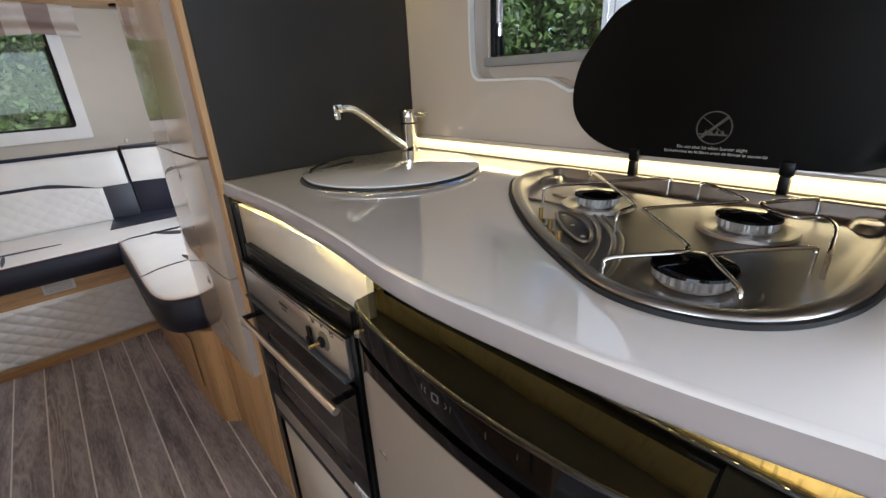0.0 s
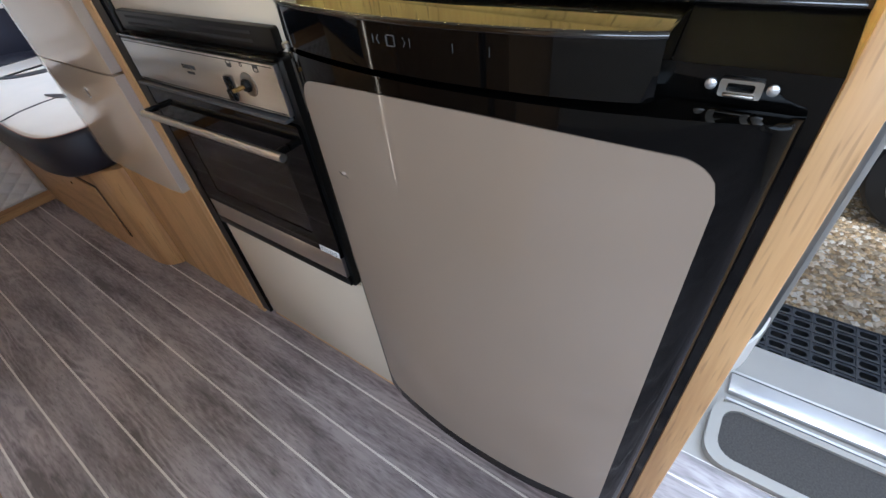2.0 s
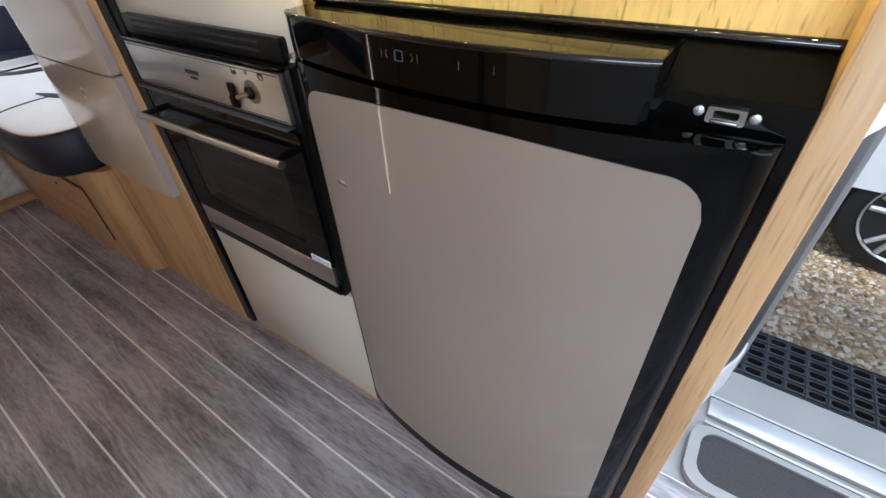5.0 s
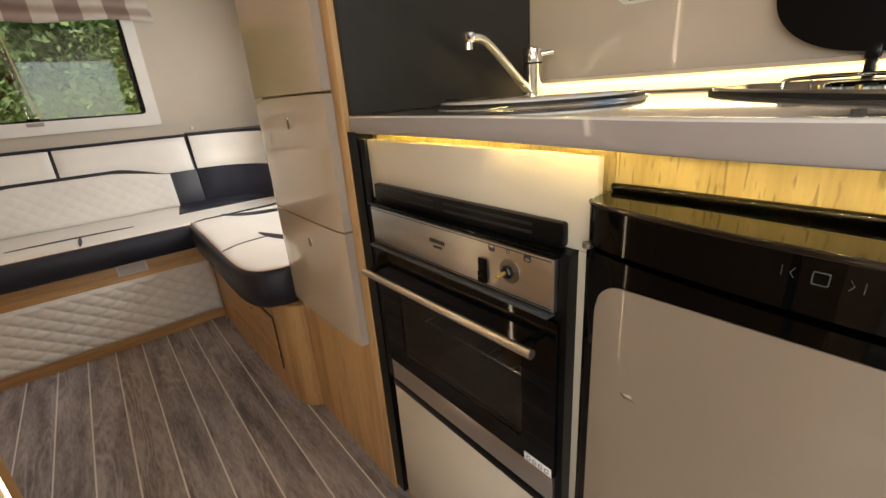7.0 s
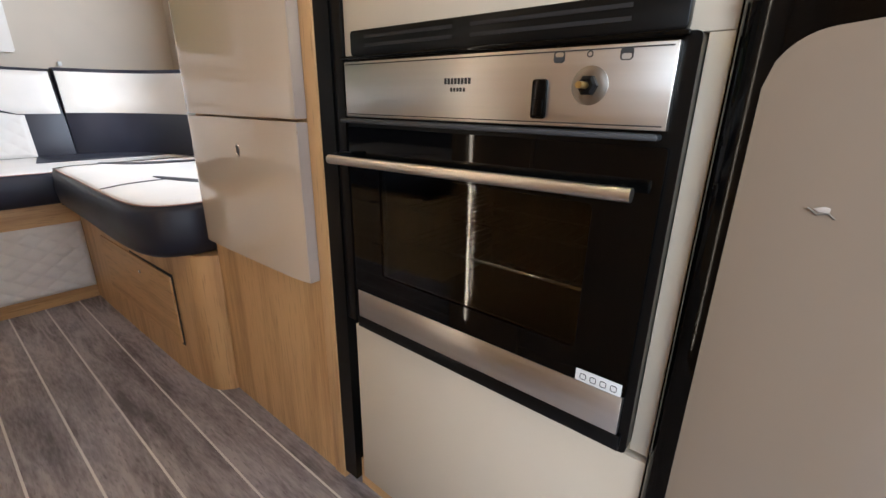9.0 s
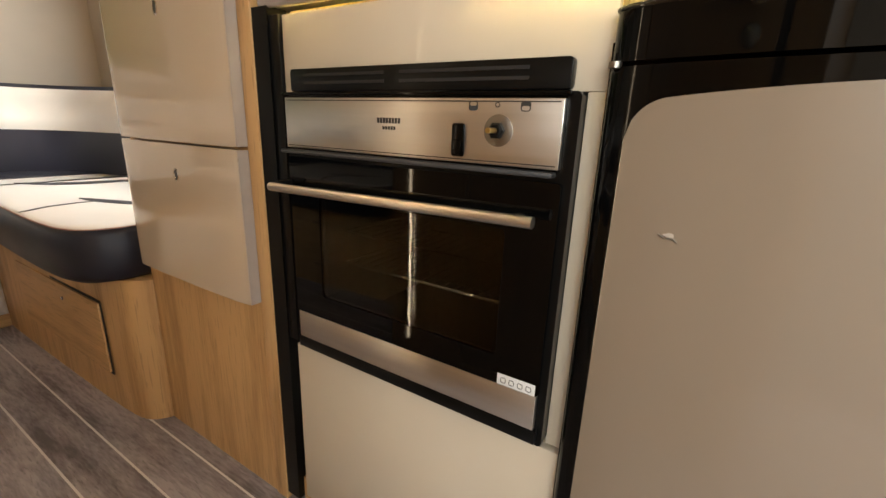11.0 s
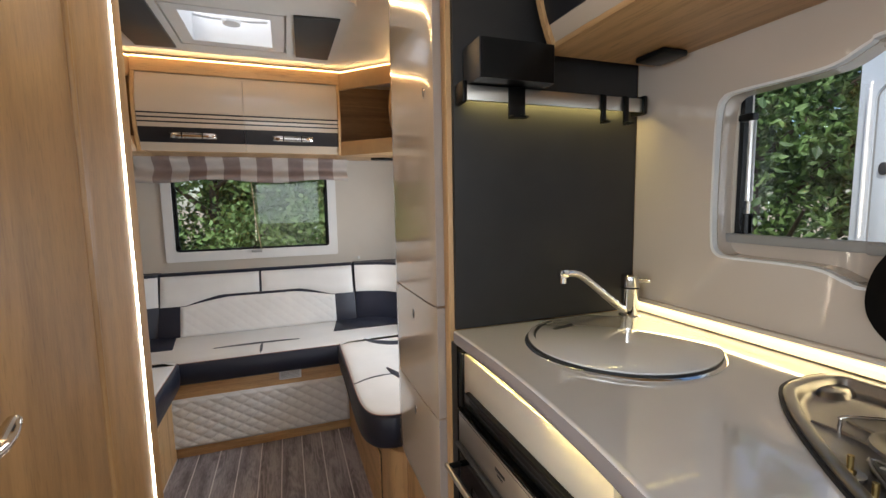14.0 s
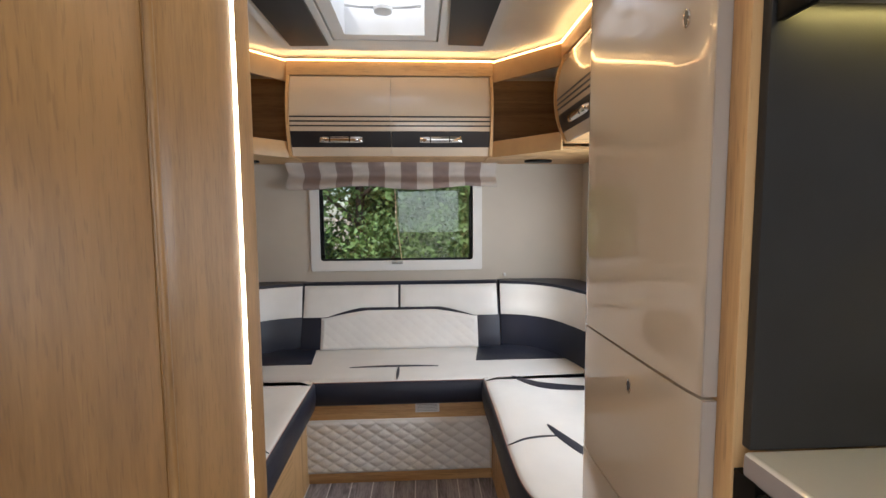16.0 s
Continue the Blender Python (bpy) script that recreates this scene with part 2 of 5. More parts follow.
LEAFDARK = mat("deep_green_leaf", (0.12, 0.20, 0.065), 0.5, vary=0.3, scale=3)
BARK = mat("grey_brown_bark", (0.16, 0.12, 0.09), 0.85, vary=0.25, scale=12, bump=0.8, bump_scale=60)
GRAVEL = mat("gravel_ground", (0.54, 0.45, 0.31), 0.9, scale=60, second=(0.27, 0.20, 0.12), bump=1.0, bump_scale=140)
PANE = glass("acrylic_pane", (0.96, 0.98, 0.97))
OVENPANE = glass("smoked_oven_glass", (0.66, 0.67, 0.66), ior=1.3)
LED = glow("warm_led", (1.0, 0.82, 0.46), 0.85)
LEDDOT = glow("warm_led_point", (1.0, 0.78, 0.28), 430)
LEDWHITE = glow("white_led", (1.0, 0.84, 0.62), 11)
LEDAMBER = glow("amber_led", AMBER, 7)

# ---------- mesh helpers ----------
ORIGIN = {}


def thing(name, at, label="", category="", group="", kind=""):
    ob = new(name)
    ob.location = at
    ORIGIN[ob] = Vector(at)
    return tagged(ob, label, category, group, kind)


def finish(bm, name, material, smooth=None):
    bmesh.ops.recalc_face_normals(bm, faces=bm.faces)
    me = bpy.data.meshes.new(name)
    bm.to_mesh(me)
    bm.free()
    me.materials.append(material)
    if smooth is None:
        smooth = 35
    if smooth:
        me.shade_smooth()
        me.set_sharp_from_angle(angle=radians(smooth))
    return me


def part(name, bm, material, parent, label="", smooth=None):
    """One mesh under a thing or part, given in world places."""
    o = ORIGIN[parent]
    bmesh.ops.translate(bm, verts=bm.verts, vec=-o)
    ob = new(name, finish(bm, name, material, smooth))
    ob.parent = parent
    ORIGIN[ob] = o
    return tagged(ob, label)


def solo(name, bm, material, label="", category="", group="", kind="", smooth=None, at=None):
    """One mesh that is a thing by itself."""
    if at is None:
        zs = [v.co.z for v in bm.verts]
        xs = [v.co.x for v in bm.verts]
        ys = [v.co.y for v in bm.verts]
        at = ((min(xs) + max(xs)) / 2, (min(ys) + max(ys)) / 2, min(zs))
    at = Vector(at)
    bmesh.ops.translate(bm, verts=bm.verts, vec=-at)
    ob = new(name, finish(bm, name, material, smooth))
    ob.location = at
    ORIGIN[ob] = at
    return tagged(ob, label, category, group, kind)


def join(*bms):
    out = bms[0]
    for b in bms[1:]:
        me = bpy.data.meshes.new("tmp")
        b.to_mesh(me)
        b.free()
        out.from_mesh(me)
        bpy.data.meshes.remove(me)
    return out


def box(x0, x1, y0, y1, z0, z1, bev=0.0, seg=2):
    bm = bmesh.new()
    bmesh.ops.create_cube(bm, size=1)
    for v in bm.verts:
        v.co = Vector((x0 + (v.co.x + 0.5) * (x1 - x0), y0 + (v.co.y + 0.5) * (y1 - y0), z0 + (v.co.z + 0.5) * (z1 - z0)))
    if bev:
        bmesh.ops.bevel(bm, geom=list(bm.edges), offset=bev, segments=seg, profile=0.5, affect="EDGES")
    return bm


def place(axis, u, v, w):
    """(u, v) in the plane across an axis, w along it: x:(y,z) y:(x,z) z:(x,y)."""
    return Vector({"x": (w, u, v), "y": (u, w, v), "z": (u, v, w)}[axis])


def prism(poly, axis, a, b, bev=0.0, seg=2):
    """A polygon in the plane across an axis, drawn out from a to b, with rounded rims."""
    bm = bmesh.new()
    lo = [bm.verts.new(place(axis, u, v, a)) for u, v in poly]
    hi = [bm.verts.new(place(axis, u, v, b)) for u, v in poly]
    n = len(poly)
    bm.faces.new(lo)
    bm.faces.new(list(reversed(hi)))
    for i in range(n):
        bm.faces.new((lo[i], hi[i], hi[(i + 1) % n], lo[(i + 1) % n]))
    if bev:
        rims = [e for e in bm.edges if (e.verts[0] in lo and e.verts[1] in lo) or (e.verts[0] in hi and e.verts[1] in hi)]
        bmesh.ops.bevel(bm, geom=rims, offset=bev, segments=seg, profile=0.5, affect="EDGES")
    return bm


def ring_panel(outer, inner, axis, a, b):
    """A plate with one opening that goes through it."""
    bm = bmesh.new()
    loops = []
    for w in (a, b):
        for poly in (outer, inner):
            vs = [bm.verts.new(place(axis, u, v, w)) for u, v in poly]
            es = [bm.edges.new((vs[i], vs[(i + 1) % len(vs)])) for i in range(len(vs))]
            loops.append((vs, es))
    for k in (0, 2):
        bmesh.ops.triangle_fill(bm, edges=loops[k][1] + loops[k + 1][1], use_beauty=True)
    for k in (0, 1):
        p, q = loops[k][0], loops[k + 2][0]
        for i in range(len(p)):
            j = (i + 1) % len(p)
            bm.faces.new((p[i], p[j], q[j], q[i]))
    return bm


def rounded(u0, u1, v0, v1, r, n=6):
    pts = []
    for cu, cv, a0 in ((u1 - r, v1 - r, 0), (u0 + r, v1 - r, 90), (u0 + r, v0 + r, 180), (u1 - r, v0 + r, 270)):
        for i in range(n + 1):
            a = radians(a0 + 90 * i / n)
            pts.append((cu + r * math.cos(a), cv + r * math.sin(a)))
    return pts


def circle(cu, cv, r, n=32, rv=None):
    rv = rv or r
    return [(cu + r * math.cos(2 * math.pi * i / n), cv + rv * math.sin(2 * math.pi * i / n)) for i in range(n)]


def smooth_line(points, steps=6, closed=False):
    """A rounded line through a few plan points."""
    pts = [Vector(p) for p in points]
    n = len(pts)
    out = []
    last = n if closed else n - 1
    for i in range(last):
        if closed:
            p0, p1, p2, p3 = pts[i - 1], pts[i], pts[(i + 1) % n], pts[(i + 2) % n]
        else:
            p0, p1, p2, p3 = pts[max(i - 1, 0)], pts[i], pts[i + 1], pts[min(i + 2, n - 1)]
        for k in range(steps):
            t = k / steps
            out.append(tuple(0.5 * ((2 * p1) + (p2 - p0) * t + (2 * p0 - 5 * p1 + 4 * p2 - p3) * t * t
                                    + (3 * p1 - p0 - 3 * p2 + p3) * t ** 3)))
    if not closed:
        out.append(tuple(pts[-1]))
    return out


def tube(points, r, seg=10, closed=False, caps=True):
    pts = [Vector(p) for p in points]
    bm = bmesh.new()
    rings = []
    n = len(pts)
    up = Vector((0.123, 0.234, 0.964)).normalized()
    for i, p in enumerate(pts):
        if closed:
            d = pts[(i + 1) % n] - pts[i - 1]
        else:
            d = pts[min(i + 1, n - 1)] - pts[max(i - 1, 0)]
        d.normalize()
        a = d.cross(up)
        if a.length < 0.05:
            a = d.cross(Vector((1, 0, 0)))
        a.normalize()
        b = d.cross(a)
        rr = r[i] if isinstance(r, (list, tuple)) else r
        rings.append([bm.verts.new(p + rr * (math.cos(2 * math.pi * k / seg) * a + math.sin(2 * math.pi * k / seg) * b)) for k in range(seg)])
    for i in range(n if closed else n - 1):
        p, q = rings[i], rings[(i + 1) % n]
        for k in range(seg):
            bm.faces.new((p[k], p[(k + 1) % seg], q[(k + 1) % seg], q[k]))
    if caps and not closed:
        bm.faces.new(rings[0])
        bm.faces.new(list(reversed(rings[-1])))
    return bm


def lathe(profile, at, axis="z", seg=28):
    """Turned part: profile of (radius, height)."""
    bm = bmesh.new()
    rings = []
    for r, h in profile:
        ring = []
        for k in range(seg):
            a = 2 * math.pi * k / seg
            u, v = r * math.cos(a), r * math.sin(a)
            ring.append(bm.verts.new(Vector(at) + place(axis, u, v, h)))
        rings.append(ring)
    for p, q in zip(rings, rings[1:]):
        for k in range(seg):
            bm.faces.new((p[k], p[(k + 1) % seg], q[(k + 1) % seg], q[k]))
    bm.faces.new(rings[0])
    bm.faces.new(list(reversed(rings[-1])))
    return bm


def slab(fn, nu, nv, thick):
    """A bent plate: fn(u, v, depth) gives its places."""
    bm = bmesh.new()
    grids = []
    for d in (0.0, thick):
        grids.append([[bm.verts.new(fn(i / nu, j / nv, d)) for j in range(nv + 1)] for i in range(nu + 1)])
    f, g = grids
    for i in range(nu):
        for j in range(nv):
            bm.faces.new((f[i][j], f[i + 1][j], f[i + 1][j + 1], f[i][j + 1]))
            bm.faces.new((g[i][j], g[i][j + 1], g[i + 1][j + 1], g[i + 1][j]))
    for i in range(nu):
        bm.faces.new((f[i][0], g[i][0], g[i + 1][0], f[i + 1][0]))
        bm.faces.new((f[i][nv], f[i + 1][nv], g[i + 1][nv], g[i][nv]))
    for j in range(nv):
        bm.faces.new((f[0][j], f[0][j + 1], g[0][j + 1], g[0][j]))
        bm.faces.new((f[nu][j], g[nu][j], g[nu][j + 1], f[nu][j + 1]))
    return bm


def text(name, body, size, m, material, parent, label=""):
    cu = bpy.data.curves.new(name, "FONT")
    cu.body, cu.size, cu.align_x, cu.align_y = body, size, "CENTER", "CENTER"
    cu.extrude = 0.0004
    tmp = bpy.data.objects.new(name, cu)
    scene.collection.objects.link(tmp)
    dg = bpy.context.evaluated_depsgraph_get()
    me = bpy.data.meshes.new_from_object(tmp.evaluated_get(dg))
    bpy.data.objects.remove(tmp)
    me.transform(m)
    bm = bmesh.new()
    bm.from_mesh(me)
    bpy.data.meshes.remove(me)
    return part(name, bm, material, parent, label, smooth=0)


def wall(name, axis, a, b, u0, u1, v0, v1, holes, material, label):
    """A wall with thickness and rectangular openings that go through it."""
    us = sorted({u0, u1, *[h[0] for h in holes], *[h[1] for h in holes]})
    vs = sorted({v0, v1, *[h[2] for h in holes], *[h[3] for h in holes]})
    bm = bmesh.new()
    for i in range(len(us) - 1):
        for j in range(len(vs) - 1):
            mu, mv = (us[i] + us[i + 1]) / 2, (vs[j] + vs[j + 1]) / 2
            if any(h[0] < mu < h[1] and h[2] < mv < h[3] for h in holes):
                continue
            cell = prism([(us[i], vs[j]), (us[i + 1], vs[j]), (us[i + 1], vs[j + 1]), (us[i], vs[j + 1])], axis, a, b)
            bm = join(bm, cell)
    bmesh.ops.remove_doubles(bm, verts=bm.verts, dist=1e-5)
    bm.verts.index_update()
    seen = {}
    for f in bm.faces:
        seen.setdefault(tuple(sorted(v.index for v in f.verts)), []).append(f)
    twins = [f for fs in seen.values() if len(fs) > 1 for f in fs]
    bmesh.ops.delete(bm, geom=twins, context="FACES_ONLY")
    return solo(name, bm, material, label, "wall", kind="structure", smooth=0)

# ---------- large structure ----------
XL, XR, YF, YB, ZC = -1.56, 0.93, -2.0, 3.44, 2.26
floor = thing("floor", (-0.3, 0.7, -0.04), "dark grey oak vinyl floor with thin pale inlay stripes", "floor", kind="structure")
part("subfloor", box(XL, 0.53, YF, YB, -0.04, -0.0004), STRIPE, floor, "pale inlay stripes between planks")
wall("wall_rear", "y", YB, YB + 0.05, XL - 0.05, XR + 0.05, 0, ZC, [(-0.83, 0.22, 1.05, 1.62)], WALL, "cream fabric-lined rear wall with a window opening")
# Cab, left and front openings are unseen, added for the fill lamps.
wall("wall_right", "x", XR, XR + 0.05, YF, YB, 0, ZC, [(0.13, 0.87, 1.25, 1.67), (-0.84, -0.18, 0.0, 1.95), (1.82, 2.78, 1.08, 1.58), (-1.82, -1.08, 1.03, 1.67)], WALL, "cream right side wall with a kitchen window and an open entrance")
wall("wall_left", "x", XL - 0.05, XL, YF, YB, 0, ZC, [(-1.17, 0.07, 1.02, 1.64)], WALL, "cream left side wall")
wall("wall_front", "y", YF - 0.05, YF, XL - 0.05, XR + 0.05, 0, ZC, [(-1.15, 0.55, 1.05, 1.85)], WALL, "cream front wall")
wall("ceiling", "z", ZC, ZC + 0.05, XL - 0.05, XR + 0.05, YF - 0.05, YB + 0.05, [(-0.52, -0.1, 2.36, 2.75)], CEIL, "white lined ceiling with a roof light opening")
# bathroom partition with its end post
wall("wall_bathroom", "x", -0.50, -0.455, 0.46, 1.1095, 0, ZC, [(0.553, 1.108, 0.03, 2.02)], DOORWOOD, "oak decor bathroom partition wall")
solo("wall_bathroom_rear", box(XL, -0.50, 1.34, 1.41, 0, ZC, 0.004), DOORWOOD, "oak decor bathroom rear wall", "wall", kind="structure")
solo("wall_bathroom_front", box(XL, -0.5005, 0.46, 0.50, 0, ZC), DOORWOOD, "oak decor bathroom front wall", "wall", kind="structure")
post = thing("partition_post", (-0.46, 1.25, 0), "rounded oak decor partition post with a vertical light strip", "post", kind="structure")
part("post_body", prism(smooth_line([(-0.497, 1.110), (-0.4535, 1.111), (-0.4495, 1.2), (-0.446, 1.335), (-0.447, 1.40), (-0.462, 1.418), (-0.498, 1.42)], 4), "z", 0, ZC), DOORWOOD, post)
part("post_bead", prism(circle(-0.4535, 1.117, 0.0058, 16, 0.006), "z", 0.0005, ZC - 0.0005), DOORWOOD, post, "slim rounded bead along the post")
part("light_strip", box(-0.4475, -0.4435, 1.3245, 1.3335, 0.06, 2.2, 0.0012), LEDWHITE, post, "glowing warm white vertical light strip")

# bathroom door
door = thing("door_bathroom", (-0.462, 0.83, 0.03), "oak decor bathroom door with chrome lever handle", "door", kind="structure")
part("door_leaf", box(-0.478, -0.452, 0.58, 1.1045, 0.035, 2.015, 0.005), DOORWOOD, door)
part("door_edge_strip", box(-0.474, -0.458, 0.5625, 0.5795, 0.035, 2.015), DOOREDGE, door, "door edge, dark brown for shade")
part("latch_plate", box(-0.476, -0.460, 0.5520, 0.5622, 1.05, 1.235, 0.001), BLACK, door, "black latch plate")
part("latch_bolt", join(box(-0.470, -0.4585, 0.5500, 0.5618, 1.147, 1.176, 0.001), lathe([(0.0035, -0.4600), (0.003, -0.4565)], (0.0, 0.557, 1.205), "x", 10)), CHROME, door, "small chrome latch bolt and screw")
rose = part("handle_rose", lathe([(0.026, 0), (0.027, 0.003), (0.025, 0.007), (0.012, 0.009)], (-0.452, 0.645, 1.128), "x"), CHROME, door, "round chrome rose")
part("handle_collar", lathe([(0.0135, 0.007), (0.0135, 0.013), (0.009, 0.0135)], (-0.452, 0.645, 1.128), "x"), BLACK, rose, "black handle collar")
part("lever_handle", tube(smooth_line([(-0.444, 0.645, 1.128), (-0.42, 0.647, 1.128), (-0.408, 0.660, 1.127), (-0.405, 0.690, 1.121), (-0.405, 0.715, 1.124), (-0.405, 0.740, 1.140)], 5),
     [0.0105] * 10 + [0.0100] * 12 + [0.0095, 0.0088, 0.0072, 0.0035], 14), CHROME, door, "curved chrome lever handle")
part("key_rose", lathe([(0.025, 0), (0.026, 0.003), (0.024, 0.006), (0.008, 0.010)], (-0.452, 0.650, 1.046), "x"), CHROME, door, "round chrome turn lock")

# floor planks, one by one
xs = [0.137 + 0.1085 * k for k in range(-16, 5)]
for a, b in zip([XL] + xs, xs + [0.53]):
    a, b = max(a, XL), min(b, 0.53)
    if b - a > 0.02:
        part("plank", box(a + 0.0026, b - 0.0026, YF, YB, -0.0011, 0.0), PLANK, floor, smooth=0)

# ---------- entrance ----------
step = thing("entrance_step", (0.7, -0.5, -0.03), "grey entrance threshold with a dark flecked step mat", "step", kind="structure")
part("threshold_base", box(0.53, 0.93, -0.88, -0.04, -0.05, -0.008), GREYPLASTIC, step)
part("mat_frame", ring_panel(rounded(0.532, 0.705, -0.87, -0.125, 0.05), rounded(0.557, 0.690, -0.845, -0.15, 0.04), "z", -0.008, 0.012), GREYPLASTIC, step, "grey rubber mat frame")
part("step_mat", prism(rounded(0.558, 0.689, -0.844, -0.151, 0.039), "z", -0.0079, 0.005), DOORMAT, step, "dark flecked step mat")
part("threshold_rail", join(box(0.715, 0.722, -0.86, -0.15, -0.008, 0.004), box(0.742, 0.80, -0.86, -0.15, -0.008, 0.006, 0.003), box(0.805, 0.812, -0.86, -0.15, -0.008, 0.003)), ALLOY, step, "bright aluminium threshold rail")
pillar = thing("entrance_pillar", (0.7, -0.1, 0), "rounded pale entrance pillar with a dark grey lower shell", "pillar", kind="structure")
pil = smooth_line([(0.50, -0.045), (0.56, -0.075), (0.64, -0.10), (0.76, -0.125), (0.86, -0.165), (0.925, -0.178)], 5)


def pillar_shell(grow, z0, z1, bev):
    poly = [(x, y - grow) for x, y in pil] + [(0.925, -0.044), (0.5, -0.044)]
    return prism(poly, "z", z0, z1, bev)


part("upper_shell", pillar_shell(0.004, 0.74, ZC, 0.006), WHITEPLASTIC, pillar, "pale grained plastic upper shell")
part("lower_shell", pillar_shell(0.0, 0.12, 0.739, 0.004), DARKGREY, pillar, "dark grey curved lower shell")
part("foot_shell", pillar_shell(0.006, -0.008, 0.119, 0.004), WHITEPLASTIC, pillar, "white plastic pillar foot")
part("jamb_seal", box(0.925, 0.985, -0.19, -0.176, 0.0, 1.95, 0.003), GREYPLASTIC, pillar, "grey door seal")

# outside step with slotted grating
grating = thing("step_grating", (1.2, -0.5, -0.29), "slate grey plastic slotted step grating outside the entrance", "step")
cells = []
CW, CH = 0.062, 0.047
for i in range(10):
    for j in range(10):
        cy, cx = -0.09 - CW * (i + 0.5), 0.985 + CH * (j + 0.5)
        cells.append(ring_panel([(cx - CH / 2, cy - CW / 2), (cx + CH / 2, cy - CW / 2), (cx + CH / 2, cy + CW / 2), (cx - CH / 2, cy + CW / 2)],
                                rounded(cx - 0.0125, cx + 0.0125, cy - 0.024, cy + 0.024, 0.010, 3), "z", -0.315, -0.29))
gb = bmesh.new()
for c in cells:
    gb = join(gb, c)
part("grating_plate", gb, GRATE, grating, smooth=0)
ribs = bmesh.new()
for i in range(11):
    ribs = join(ribs, box(0.985, 1.455, -0.09 - CW * i - 0.002, -0.09 - CW * i + 0.002, -0.2899, -0.286))
for j in range(11):
    ribs = join(ribs, box(0.985 + CH * j - 0.002, 0.985 + CH * j + 0.002, -0.71, -0.09, -0.2899, -0.2862))
part("grating_ribs", ribs, GRATE, grating, smooth=0)
for yy in (-0.12, -0.68):
    part("support_leg", box(1.0, 1.44, yy - 0.02, yy + 0.02, -0.56, -0.315, 0.004), GRATE, grating)

# ---------- kitchen run ----------
# end panel beside the entrance
solo("kitchen_end_panel", box(0.287, 0.90, -0.042, -0.012, 0, 1.018, 0.002), OAK, "oak decor end panel of the kitchen", "panel", kind="structure")
solo("worktop_backing", box(0.338, 0.35, -0.012, 0.556, 0.93, 1.0185), YELLOWOAK, "golden oak decor fascia under the worktop", "panel", kind="structure")
solo("oven_backing", box(0.338, 0.35, 0.5565, 1.106, 0.94, 1.0185), YELLOWOAK, "golden oak decor fascia above the oven panel", "panel", kind="structure")

EDGE = smooth_line([(0.292, 1.128), (0.295, 1.0), (0.296, 0.86), (0.290, 0.715), (0.279, 0.585), (0.268, 0.50), (0.261, 0.44), (0.259, 0.36), (0.264, 0.26), (0.270, 0.184), (0.279, 0.115), (0.290, 0.06), (0.298, 0.02), (0.306, -0.042)], 4)
HOB = smooth_line([(0.828, 0.585), (0.76, 0.602), (0.69, 0.592), (0.631, 0.555), (0.568, 0.500), (0.49, 0.416), (0.435, 0.346), (0.392, 0.28), (0.368, 0.234), (0.361, 0.19), (0.370, 0.145), (0.394, 0.105), (0.435, 0.073), (0.50, 0.050), (0.60, 0.038), (0.76, 0.03), (0.826, 0.045), (0.838, 0.12), (0.838, 0.50)], 5, True)


def inset(poly, d):
    cx, cy = sum(p[0] for p in poly) / len(poly), sum(p[1] for p in poly) / len(poly)
    out = []
    n = len(poly)
    for i in range(n):
        a, b = Vector(poly[i - 1]), Vector(poly[(i + 1) % n])
        t = (b - a).normalized()
        nrm = Vector((-t.y, t.x))
        p = Vector(poly[i])
        if nrm.dot(Vector((cx, cy)) - p) < 0:
            nrm = -nrm
        out.append(tuple(p + nrm * d))
    return out


def loft(loops):
    """Skin through loops of (polygon, height), last one closed."""
    bm = bmesh.new()
    rings = [[bm.verts.new((x, y, z)) for x, y in poly] for poly, z in loops]
    n = len(rings[0])
    for p, q in zip(rings, rings[1:]):
        for k in range(n):
            bm.faces.new((p[k], p[(k + 1) % n], q[(k + 1) % n], q[k]))
    bm.faces.new(rings[-1])
    bm.faces.new(list(reversed(rings[0])))
    return bm


worktop = thing("worktop", (0.58, 0.55, 1.018), "pale grey gloss kitchen worktop with a curved front edge", "worktop")
part("top_surface", ring_panel([(x + 0.006, y) for x, y in EDGE] + [(0.868, -0.042), (0.868, 1.128)], inset(HOB, 0.004), "z", 1.0215, 1.05), WORKTOP, worktop, smooth=30)
FACE = [(0.0030, 1.0155), (0.0015, 1.0155), (0.0003, 1.0170), (-0.0014, 1.0210), (-0.0020, 1.0320), (-0.0010, 1.0468)]
NOSE = [(-0.0010, 1.0469), (-0.0002, 1.0480), (0.0010, 1.0490), (0.0027, 1.0497), (0.0048, 1.0501), (0.0075, 1.0502)]


def along_edge(profile, thick):
    """A strip of a given section that follows the worktop's front edge."""
    n, m = len(EDGE) - 1, len(profile) - 1
    return slab(lambda u, v, d: Vector((EDGE[round(u * n)][0] + profile[round(v * m)][0] + d, EDGE[round(u * n)][1], profile[round(v * m)][1] - d * 0.2)), n, m, thick)


part("front_edge", along_edge(FACE, 0.003), FASCIA, worktop, "front edge, mauve grey for shade", smooth=70)
part("edge_nose", along_edge(NOSE, 0.003), WORKTOP, worktop, "rounded upper edge", smooth=70)
dots = bmesh.new()
run = 0.0
for (xa, ya), (xb, yb) in zip(EDGE, EDGE[1:]):
    seg = math.hypot(xb - xa, yb - ya)
    while run < seg:
        f = run / seg
        px, py = xa + (xb - xa) * f + (0.0125 if ya < 0.56 else 0.0080), ya + (yb - ya) * f
        if -0.03 < py < 1.1:
            dots = join(dots, box(px - 0.0012, px + 0.0012, py - 0.0012, py + 0.0012, 1.0176, 1.0179))
        run += 0.0185
    run -= seg
part("light_dots", dots, LEDDOT, worktop, "row of warm light points under the front edge", smooth=0)
